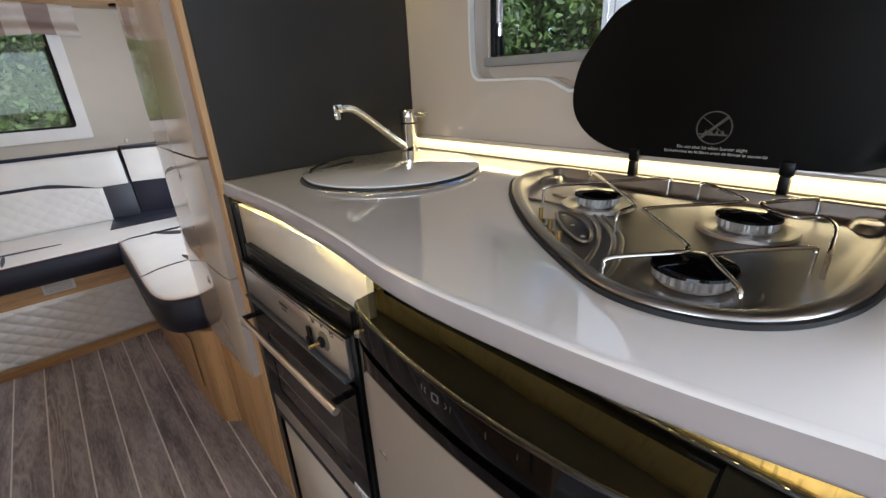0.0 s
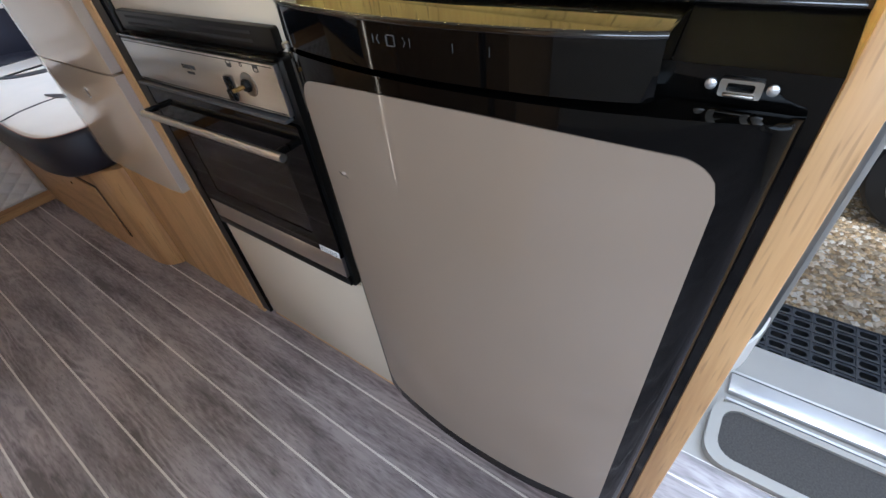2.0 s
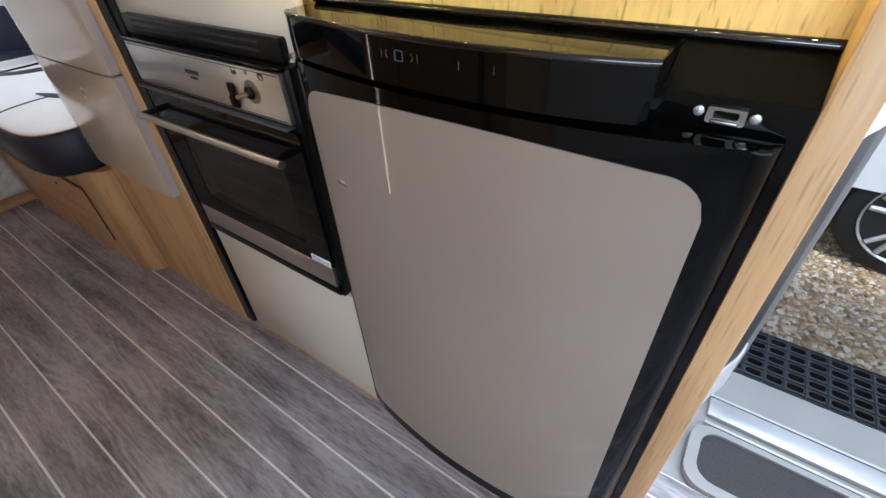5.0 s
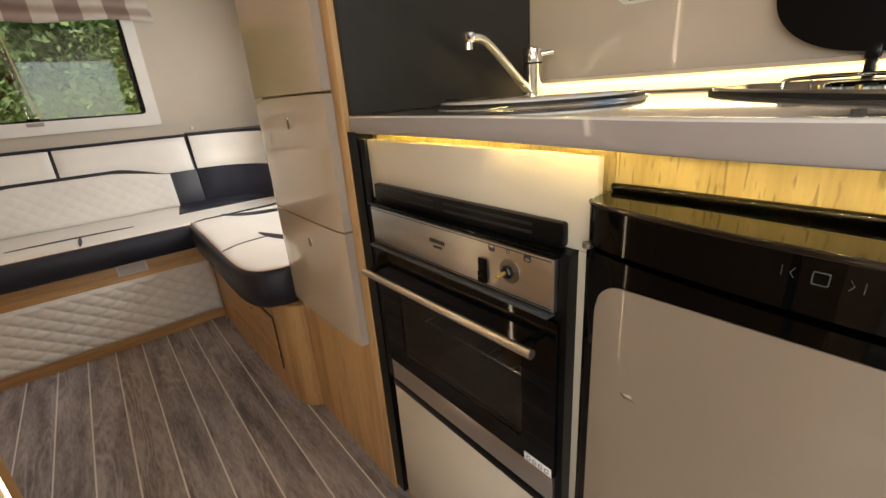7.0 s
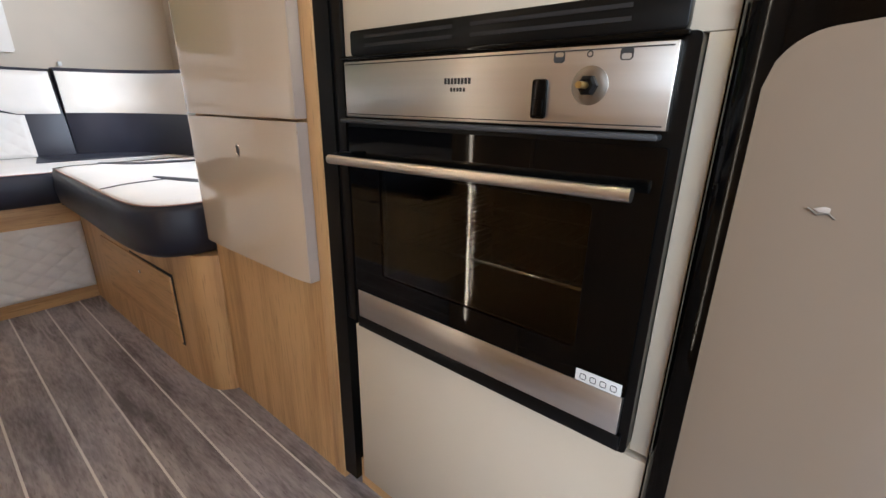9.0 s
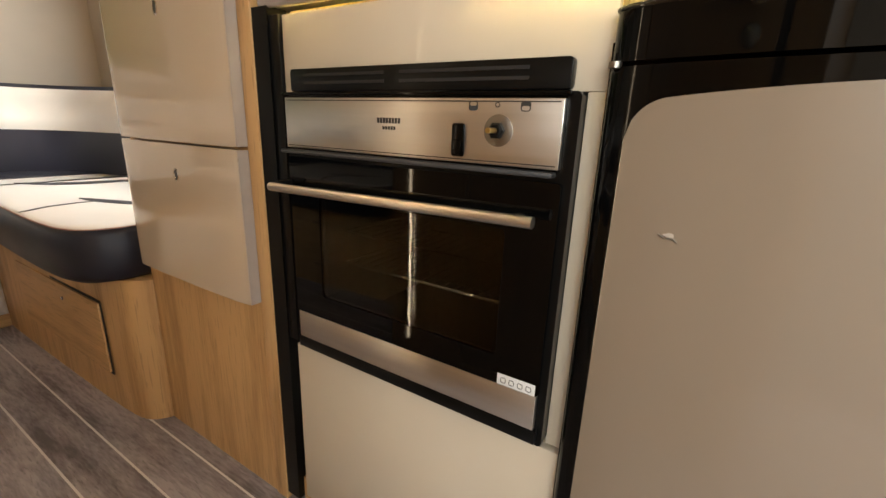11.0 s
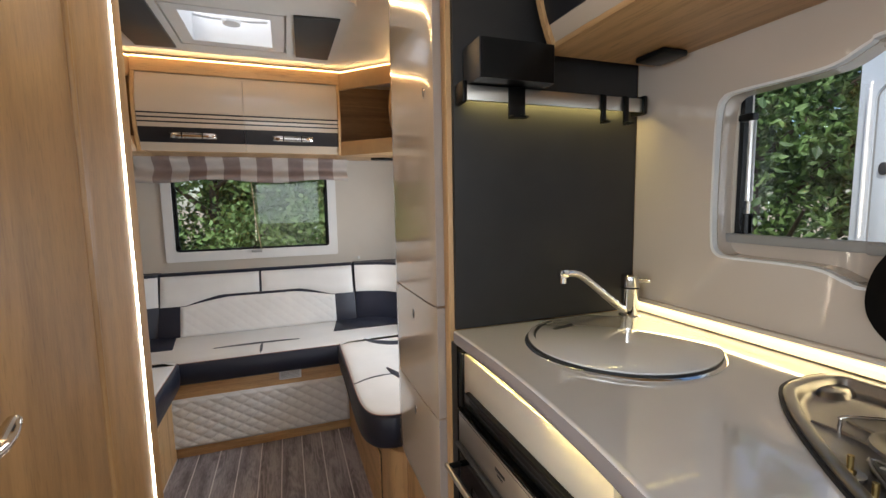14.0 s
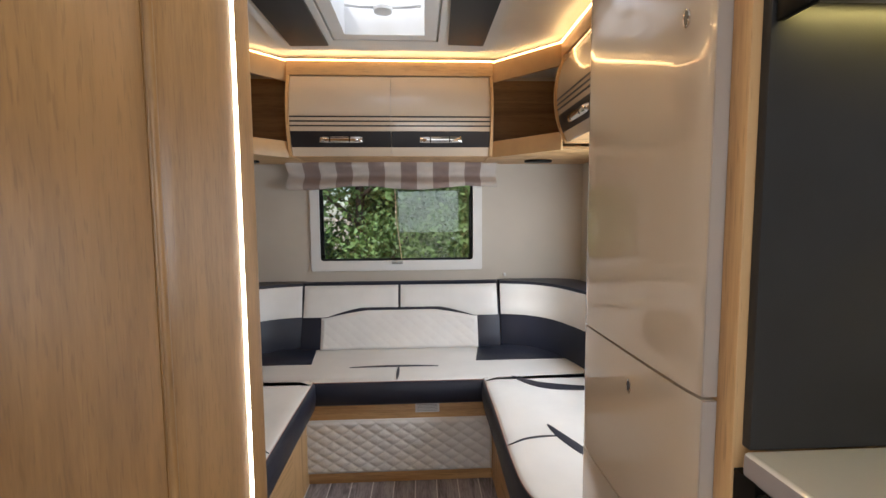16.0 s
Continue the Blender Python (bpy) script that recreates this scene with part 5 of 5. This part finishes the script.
def cushion(name, poly, z0, z1, label, group):
    """Seat cushion: navy body with a pale top panel and rose piping."""
    c = thing(name, (sum(p[0] for p in poly) / len(poly), sum(p[1] for p in poly) / len(poly), z0), label, "seat cushion", group)
    part("cushion_body", loft([(inset(poly, 0.015), z0), (inset(poly, 0.003), z0 + 0.012), (inset(poly, -0.004), z0 + 0.06), (inset(poly, 0.0), z1 - 0.02), (inset(poly, 0.012), z1 - 0.005)]), NAVY, c, "navy leather border", smooth=60)
    top = inset(poly, 0.010)
    part("top_panel", loft([(top, z1 - 0.009), (inset(poly, 0.013), z1 - 0.003), (inset(poly, 0.024), z1 + 0.001), (inset(poly, 0.06), z1 + 0.004)]), WHITELEATHER, c, "cream leather top", smooth=60)
    part("piping", tube([(x, y, z1 - 0.0045) for x, y in top], 0.0018, 6, True), PIPING, c, "rose piping")
    return c


def blade(points, z, width, thick=0.0022):
    """A slim dark inlay lying on a surface."""
    line = smooth_line(points, 8)
    n = len(line)
    left, right = [], []
    for i, p in enumerate(line):
        a, b = Vector(line[max(i - 1, 0)]), Vector(line[min(i + 1, n - 1)])
        t = (b - a).normalized()
        nr = Vector((-t.y, t.x)) * width * (0.12 + math.sin(math.pi * i / (n - 1))) / 2
        left.append(tuple(Vector(p) + nr))
        right.append(tuple(Vector(p) - nr))
    return prism(left + right[::-1], "z", z, z + thick)


RIGHT = smooth_line([(0.80, 2.683), (0.45, 2.685), (0.20, 2.685), (0.165, 2.67), (0.148, 2.63), (0.144, 2.3), (0.138, 1.95), (0.145, 1.80), (0.175, 1.72), (0.235, 1.686), (0.33, 1.68), (0.80, 1.68)], 5)
rc = cushion("bench_seat_cushion", RIGHT, 0.425, 0.568, "cream and navy leather side bench seat cushion", "bench seat cushions")
part("inlay", blade([(0.148, 2.02), (0.22, 2.06), (0.30, 2.075), (0.36, 2.07)], 0.5715, 0.010), NAVY, rc, "navy seam line")
part("inlay", blade([(0.33, 2.16), (0.355, 2.07), (0.405, 1.95), (0.44, 1.90)], 0.572, 0.034), NAVY, rc, "navy leaf-shaped inlay")
part("inlay", blade([(0.30, 2.66), (0.40, 2.55), (0.55, 2.50), (0.75, 2.48)], 0.572, 0.06), NAVY, rc, "navy leaf-shaped inlay")
LEFTP = [(-0.52 - x, y) for x, y in RIGHT][::-1]
lc = cushion("bench_seat_cushion", LEFTP, 0.425, 0.568, "cream and navy leather side bench seat cushion", "bench seat cushions")
part("inlay", blade([(-0.668, 2.02), (-0.74, 2.06), (-0.88, 2.07)], 0.5715, 0.010), NAVY, lc, "navy seam line")
part("inlay", blade([(-0.85, 2.16), (-0.875, 2.07), (-0.96, 1.90)], 0.572, 0.034), NAVY, lc, "navy leaf-shaped inlay")
REAR = smooth_line([(0.86, 2.69), (0.86, 3.27), (-1.48, 3.27), (-1.48, 2.69)], 1)
rear = cushion("rear_seat_cushion", REAR, 0.425, 0.55, "cream and navy leather rear bench seat cushion", "bench seat cushions")
part("corner_patch", prism([(0.155, 2.96), (0.75, 2.96), (0.75, 3.25), (0.205, 3.25)], "z", 0.5535, 0.5575, 0.001), NAVY, rear, "navy corner patch")
part("corner_patch", prism([(-0.80, 3.25), (-0.76, 2.95), (-1.36, 2.95), (-1.36, 3.25)], "z", 0.5535, 0.5575, 0.001), NAVY, rear, "navy corner patch")
part("inlay", blade([(-0.54, 2.885), (-0.40, 2.895), (-0.20, 2.895), (-0.06, 2.885)], 0.5545, 0.022), NAVY, rear, "navy leaf-shaped inlay")
part("seam", blade([(-0.275, 2.70), (-0.275, 2.89)], 0.5542, 0.014), NAVY, rear, "navy seam")


def leaning(x0, x1, z0, z1, lift, thick, top=None, n=18, m=5, puff=0.0):
    """Panel on the leaning rear backrest; top(u) may bend its upper edge."""
    def at(u, v, d):
        x = x0 + (x1 - x0) * u
        zt = top(u) if top else z1
        z = z0 + (zt - z0) * v
        e = min(1, min(u, 1 - u) * abs(x1 - x0) / 0.02, min(v, 1 - v) * (zt - z0) / 0.02)
        y = 3.215 + 0.125 * (z - 0.55) / 0.39
        return Vector((x, y - lift - (puff * e if d == 0 else 0) + d, z))
    return slab(at, n, m, thick)


rb = thing("rear_back_cushion", (-0.28, 3.33, 0.55), "cream and navy leather rear backrest with a quilted centre", "backrest cushion", "bench backrests")
part("backrest_body", leaning(-0.892, 0.345, 0.552, 0.945, 0.0, 0.075, n=20, m=10, puff=0.012), NAVY, rb, "navy leather body", smooth=60)
for a, b in ((-0.882, -0.296), (-0.281, 0.333)):
    def edge(u, a=a, b=b):
        x = a + (b - a) * u
        q = abs(x + 0.28)
        return 0.795 if q < 0.24 else 0.795 - 0.055 * min(1, (q - 0.24) / 0.22) ** 1.3 * (1 if q < 0.5 else 1)
    pts_top = 0.932
    bm = slab(lambda u, v, d: (lambda x, z: Vector((x, 3.215 + 0.125 * (z - 0.55) / 0.39 - 0.0145 - (0.010 * min(1, min(u, 1 - u) * 28, min(v, 1 - v) * 7) if d == 0 else 0) + d, z)))(a + (b - a) * u, edge(u) + 0.004 + (pts_top - edge(u) - 0.004) * v), 28, 7, 0.012)
    part("upper_panel", bm, WHITELEATHER, rb, "cream leather upper panel", smooth=60)


def arch(u):
    q = abs(-0.77 + 0.972 * u + 0.28)
    return 0.782 if q < 0.2 else 0.782 - 0.042 * min(1, (q - 0.2) / 0.26) ** 1.3


def backquilt(u, v, d):
    x = -0.77 + 0.972 * u
    z = 0.556 + (arch(u) - 0.556) * v
    a, b = x / 0.075 * math.pi, z / 0.06 * math.pi
    h = abs(math.sin(a + b) * math.sin(a - b)) ** 0.6
    rim = min(1, min(u, 1 - u) * 50, min(v, 1 - v) * 14)
    return Vector((x, 3.215 + 0.125 * (z - 0.55) / 0.39 - 0.0148 - ((0.008 + 0.0022 * h) * rim if d == 0 else 0) + d, z))


part("quilted_panel", slab(backquilt, 200, 50, 0.012), WHITELEATHER, rb, "lightly quilted cream centre panel", smooth=80)


def corner_backrest(sgn):
    """Backrest that sweeps round the corner and along the side wall."""
    mid = -0.27
    line = smooth_line([(0.352, 3.24), (0.50, 3.19), (0.61, 3.08), (0.68, 2.90), (0.715, 2.70), (0.73, 2.4), (0.73, 1.70)], 6)
    back = smooth_line([(0.352, 3.40), (0.62, 3.40), (0.84, 3.33), (0.88, 3.1), (0.885, 2.70), (0.885, 2.4), (0.885, 1.70)], 6)
    if sgn < 0:
        line, back = [(2 * mid - x, y) for x, y in line], [(2 * mid - x, y) for x, y in back]
    n = len(line) - 1
    cb = thing("corner_back_cushion", (line[0][0], line[0][1], 0.55), "cream and navy leather corner backrest cushion", "backrest cushion", "bench backrests")

    def at(z0, z1, lift, push):
        def fn(u, v, d):
            i = round(u * n)
            f, b = Vector(line[i]), Vector(back[i])
            w = (b - f).normalized()
            z = z0 + (z1 - z0) * v
            lean = 0.07 * (z - 0.55) / 0.4
            e = min(1, min(v, 1 - v) * 6, min(u, 1 - u) * 12)
            p = f + w * (lean - lift - (push * e if d == 0 else 0) + (d if d < 0.05 else max(0.05, (b - f).length - lean)))
            return Vector((p.x, p.y, z))
        return fn
    part("backrest_body", slab(at(0.556, 0.952, 0.0, 0.012), n, 9, 0.1), NAVY, cb, "navy leather body", smooth=60)
    part("upper_panel", slab(at(0.748, 0.935, 0.0125, 0.010), n, 7, 0.010), WHITELEATHER, cb, "cream leather upper panel", smooth=60)


corner_backrest(1)
corner_backrest(-1)


def side_base(sgn):
    f = (lambda x: x) if sgn > 0 else (lambda x: -0.52 - x)
    sb = thing("side_bench_base", (f(0.5), 2.2, 0), "oak decor side bench base with a rounded end", "bench base", "side bench bases")
    plan = smooth_line([(0.212, 2.734), (0.215, 2.4), (0.222, 2.0), (0.228, 1.80), (0.240, 1.70), (0.268, 1.665), (0.288, 1.652)], 5)
    poly = [(f(x), y) for x, y in plan + [(0.88, 1.652), (0.88, 2.734)]]
    part("base_body", prism(poly, "z", 0, 0.422, 0.002), OAK, sb)
    part("base_flap", slab(lambda u, v, d: Vector((f(0.2165 + 0.0085 * u - 0.0065 + d), 2.47 - 0.64 * u, 0.115 + 0.215 * v)), 2, 1, 0.006), OAK_Y, sb, "oak decor access flap")
    # Black sheet behind the flap draws the gap's shade as colour.
    part("flap_shadow_gap", slab(lambda u, v, d: Vector((f(0.2165 + 0.0085 * u - 0.0018 + d), 2.478 - 0.656 * u, 0.107 + 0.231 * v)), 2, 1, 0.002), RUBBER, sb, "black sheet drawn as the shadow gap round the flap")
    part("flap_catch", lathe([(0.006, 0), (0.005, -0.003 * sgn)], (f(0.2135), 2.08, 0.285), "x", 12), CHROME, sb, "small round catch")


side_base(1)
side_base(-1)

# roman blind over the rear window
blind = thing("roman_blind", (-0.32, 3.39, 1.56), "gathered ivory and taupe striped roman blind", "blind")
NB = 13


def fold(x, v, d):
    z = 1.548 + 0.012 * math.sin(x * 9) * (1 - v) + 0.168 * v
    y = 3.395 - 0.028 * math.sin(v * math.pi * 2.6 + 0.5 + 0.3 * math.sin(x * 7)) - 0.018 + 0.004 * math.sin(x * 31 + v * 5)
    return Vector((x, y + d, z))


BW = 1.325 / NB
for k in range(NB):
    a = -0.985 + BW * k
    part("stripe", slab(lambda u, v, d: fold(a + BW * u, v, d), 6, 18, 0.003), BLINDTAUPE if k % 2 else BLINDWHITE, blind, "taupe stripe" if k % 2 else "ivory stripe", smooth=80)
part("head_rail", box(-0.985, 0.34, 3.40, 3.437, 1.69, 1.715), WHITEPLASTIC, blind)
sb2 = thing("side_blind", (0.90, 3.0, 1.42), "gathered ivory and taupe striped side window blind", "blind")
for k in range(4):
    a = 3.16 - 0.07 * k
    part("stripe", slab(lambda u, v, d: Vector((0.91 - 0.02 * math.sin(v * 8 + u) - d, a - 0.07 * u, 1.50 + 0.2 * v)), 3, 14, 0.003), BLINDTAUPE if k % 2 else BLINDWHITE, sb2, smooth=80)
solo("wall_clip", box(0.40, 0.415, 3.425, 3.4395, 0.965, 0.985, 0.002), WHITEPLASTIC, "small white wall clip above the backrest", "clip")
solo("blind_cord", tube([(-0.315, 3.40, 1.57), (-0.30, 3.402, 1.3), (-0.275, 3.41, 1.085)], 0.003, 6), mat("cream_cord", (0.62, 0.5, 0.26), 0.7), "cream cord hanging beside the rear window pane", "cord")

# ---------- outdoors ----------
GZ = -0.56
gm = bmesh.new()
bmesh.ops.create_grid(gm, x_segments=60, y_segments=60, size=400)
for v in gm.verts:
    v.co.z = GZ
solo("ground", gm, GRAVEL, "pale brown gravel ground", "ground", kind="structure", smooth=0, at=(0, 0, GZ))
rng = np.random.default_rng(7)


def pebbles(count, x0, x1, y0, y1, s0, s1):
    """Small six-sided stones lying on the ground."""
    verts, faces = [], []
    for _ in range(count):
        x, y = rng.uniform(x0, x1), rng.uniform(y0, y1)
        s = rng.uniform(s0, s1)
        a = rng.uniform(0, 6.28)
        b = len(verts)
        q = 0.55 + 0.6 * rng.random()
        for dx, dy, dz in ((1, 0, 0.25), (0, q, 0.3), (-1, 0, 0.2), (0, -q, 0.3), (0.1, 0.1, 0.75), (0, 0, -0.3)):
            verts.append((x + s * (dx * math.cos(a) - dy * math.sin(a)), y + s * (dx * math.sin(a) + dy * math.cos(a)), GZ + s * dz))
        for i in range(4):
            faces.append((b + i, b + (i + 1) % 4, b + 4))
            faces.append((b + (i + 1) % 4, b + i, b + 5))
    me = bpy.data.meshes.new("pebbles")
    me.from_pydata(verts, [], faces)
    m = bpy.data.materials.new("flint_pebbles")
    m.use_nodes = True
    n, l = m.node_tree.nodes, m.node_tree.links
    g = n.new("ShaderNodeNewGeometry")
    r = n.new("ShaderNodeValToRGB")
    r.color_ramp.elements[0].color, r.color_ramp.elements[1].color = (0.22, 0.15, 0.08, 1), (0.76, 0.71, 0.61, 1)
    e = r.color_ramp.elements.new(0.45)
    e.color = (0.60, 0.43, 0.23, 1)
    l.new(g.outputs["Random Per Island"], r.inputs["Fac"])
    l.new(r.outputs["Color"], n["Principled BSDF"].inputs["Base Color"])
    n["Principled BSDF"].inputs["Roughness"].default_value = 0.85
    me.materials.append(m)
    tagged(new("gravel", me), "loose pale brown flint gravel", "gravel", kind="stuff")


pebbles(16000, 1.0, 3.4, -1.9, 0.4, 0.008, 0.021)

# neighbouring motorhome
van = thing("motorhome", (3.5, -1.2, GZ), "white motorhome parked alongside", "motorhome")
VX = 2.5
side = smooth_line([(VX + 0.12, 1.44), (VX + 0.02, 1.41), (VX, 1.30), (VX, 0.0), (VX, -4.6)], 4)
part("body", prism(side + [(VX + 2.2, -4.6), (VX + 2.2, 1.44)], "z", GZ + 0.45, 2.75, 0.02), BODYWHITE, van, "white coachwork")
part("skirt", prism([(VX + 0.02, 1.30), (VX + 0.02, -0.42), (VX + 0.06, -0.42), (VX + 0.06, 1.30)], "z", GZ + 0.25, GZ + 0.4495, 0.005), BODYWHITE, van, "white side skirt")
hatch = part("locker_hatch", prism(rounded(0.955, 1.365, 1.10, 1.89, 0.07, 6), "x", VX - 0.012, VX - 0.001, 0.004), BODYWHITE, van, "white service locker hatch")
part("hatch_frame", ring_panel(rounded(0.925, 1.395, 1.07, 1.92, 0.09, 6), rounded(0.958, 1.362, 1.103, 1.887, 0.068, 6), "x", VX - 0.018, VX - 0.0005), BODYWHITE, van, "raised hatch frame")
part("hatch_seal", ring_panel(rounded(0.961, 1.359, 1.106, 1.884, 0.066, 6), rounded(0.968, 1.352, 1.113, 1.877, 0.06, 6), "x", VX - 0.0132, VX - 0.0121), GREYPLASTIC, hatch, "grey seal line")
part("hatch_lock", prism(circle(1.315, 1.50, 0.018, 16, 0.030), "x", VX - 0.022, VX - 0.0125, 0.003), DARKGREY, hatch, "dark oval lock")
for z in (1.35, 1.62):
    part("hatch_hinge", box(VX - 0.024, VX - 0.0125, 0.945, 0.965, z, z + 0.05, 0.003), BODYWHITE, hatch)


def wheel(cy):
    c = (VX + 0.14, cy, GZ + 0.335)
    w = part("wheel", lathe([(0.20, -0.13), (0.255, -0.135), (0.315, -0.12), (0.335, -0.085), (0.335, 0.08), (0.30, 0.11), (0.20, 0.1)], c, "x", 48), RUBBER, van, "black tyre", smooth=40)
    part("rim", lathe([(0.235, -0.125), (0.243, -0.14), (0.238, -0.142), (0.215, -0.115), (0.205, -0.03), (0.02, -0.028)], c, "x", 48), ALLOY, w, "silver alloy rim", smooth=40)
    for k in range(5):
        for s in (-0.17, 0.17):
            a = 2 * math.pi * k / 5 + s + 0.3
            a2 = 2 * math.pi * k / 5 + 0.3
            spoke = tube([(c[0] - 0.112, c[1] + 0.05 * math.cos(a2), c[2] + 0.05 * math.sin(a2)), (c[0] - 0.128, c[1] + 0.225 * math.cos(a), c[2] + 0.225 * math.sin(a))], [0.022, 0.016], 8)
            part("spoke", spoke, ALLOY, w, "alloy spoke")
    part("hub_cap", lathe([(0.06, -0.10), (0.058, -0.125), (0.03, -0.132), (0.004, -0.132)], c, "x", 24), ALLOY, w, "hub cap")


wheel(-0.86)
wheel(-3.6)


def leaves(count, centre, radii, size, material, hollow=0.45):
    """A crown of many small bent leaves in uneven clumps."""
    cx, cy, cz = centre
    clumps = []
    for _ in range(46):
        v = rng.normal(size=3)
        v /= np.linalg.norm(v)
        r = rng.uniform(hollow, 1.0)
        clumps.append((np.array(centre) + v * np.array(radii) * r, rng.uniform(0.22, 0.5)))
    verts, faces = [], []
    for k in range(count):
        c, cr = clumps[k % len(clumps)]
        p = c + rng.normal(size=3) * cr * 0.55
        a = rng.normal(size=3)
        a /= np.linalg.norm(a)
        b = np.cross(a, rng.normal(size=3))
        b /= np.linalg.norm(b)
        n = np.cross(a, b)
        s = size * rng.uniform(0.6, 1.35)
        i = len(verts)
        verts += [tuple(p - a * s), tuple(p + b * s * 0.55 + n * s * 0.15), tuple(p + a * s), tuple(p - b * s * 0.55 + n * s * 0.15)]
        faces += [(i, i + 1, i + 2), (i, i + 2, i + 3)]
    me = bpy.data.meshes.new("crown")
    me.from_pydata([tuple(np.array(v) - np.array((cx, cy, GZ))) for v in verts], [], faces)
    me.materials.append(material)
    return me


def tree(x, y, height, spread, count, size, material, label, low=0.5):
    t = thing("tree", (x, y, GZ), label, "tree", "trees round the pitch")
    trunk = smooth_line([(x, y, GZ - 0.05), (x + 0.05, y, GZ + height * 0.25), (x - 0.04, y + 0.05, GZ + height * 0.5), (x, y, GZ + height * 0.8)], 5)
    n = len(trunk)
    tr = part("trunk", tube(trunk, [0.11 * (1 - 0.75 * i / (n - 1)) for i in range(n)], 10), BARK, t, "grey-brown trunk", smooth=60)
    for k in range(6):
        a = k * 2.4 + x
        h = GZ + height * (0.22 + 0.1 * k)
        part("limb", tube(smooth_line([(x, y, h), (x + spread * 0.4 * math.cos(a), y + spread * 0.4 * math.sin(a), h + height * 0.1), (x + spread * 0.8 * math.cos(a), y + spread * 0.8 * math.sin(a), h + height * 0.2)], 4), [0.04 - 0.0038 * i for i in range(9)], 7), BARK, t, smooth=60)
    c = (x, y, GZ + height * low)
    me = leaves(count, c, (spread, spread * 0.8, height * 0.46), size, material)
    ob = new("crown", me)
    ob.parent = t
    tagged(ob, "dense green leafy crown")
    return t


tree(-0.9, 6.2, 4.2, 1.3, 22000, 0.036, LEAF, "leafy green tree behind the rear window")
tree(0.6, 5.9, 3.6, 1.2, 22000, 0.036, LEAF, "leafy green tree behind the rear window", 0.46)
tree(-2.3, 6.8, 4.5, 1.4, 14000, 0.042, LEAFDARK, "dark green tree behind the rear window")
tree(1.9, 6.6, 4.0, 1.3, 15000, 0.04, LEAF, "leafy green tree behind the rear window")
tree(-0.2, 8.2, 6.0, 2.4, 16000, 0.06, LEAFDARK, "tall dark green tree beyond the hedge")
tree(3.0, 4.0, 5.2, 1.5, 20000, 0.035, LEAF, "green tree beside the motorhome")
tree(4.0, 2.9, 4.4, 1.3, 14000, 0.036, LEAF, "dense green tree behind the motorhome", 0.45)
tree(4.6, 3.6, 6.5, 2.0, 20000, 0.045, LEAFDARK, "tall tree behind the motorhome")
tree(2.6, 6.2, 5.5, 1.8, 14000, 0.048, LEAF, "leafy green tree behind the motorhome")
for x in (-14, -9, -4.5, 0.5, 5.5, 10, 15):
    tree(x, 12.5 + 0.6 * math.sin(x), 8.5 + math.cos(x), 3.2, 4500, 0.14, LEAFDARK, "tall dark green tree in the woodland edge")
for y in (-14, -8, -2, 4, 9):
    tree(11 + 0.7 * math.sin(y), y, 8.5 + math.cos(y), 3.0, 3500, 0.15, LEAFDARK, "tall dark green tree in the woodland edge")
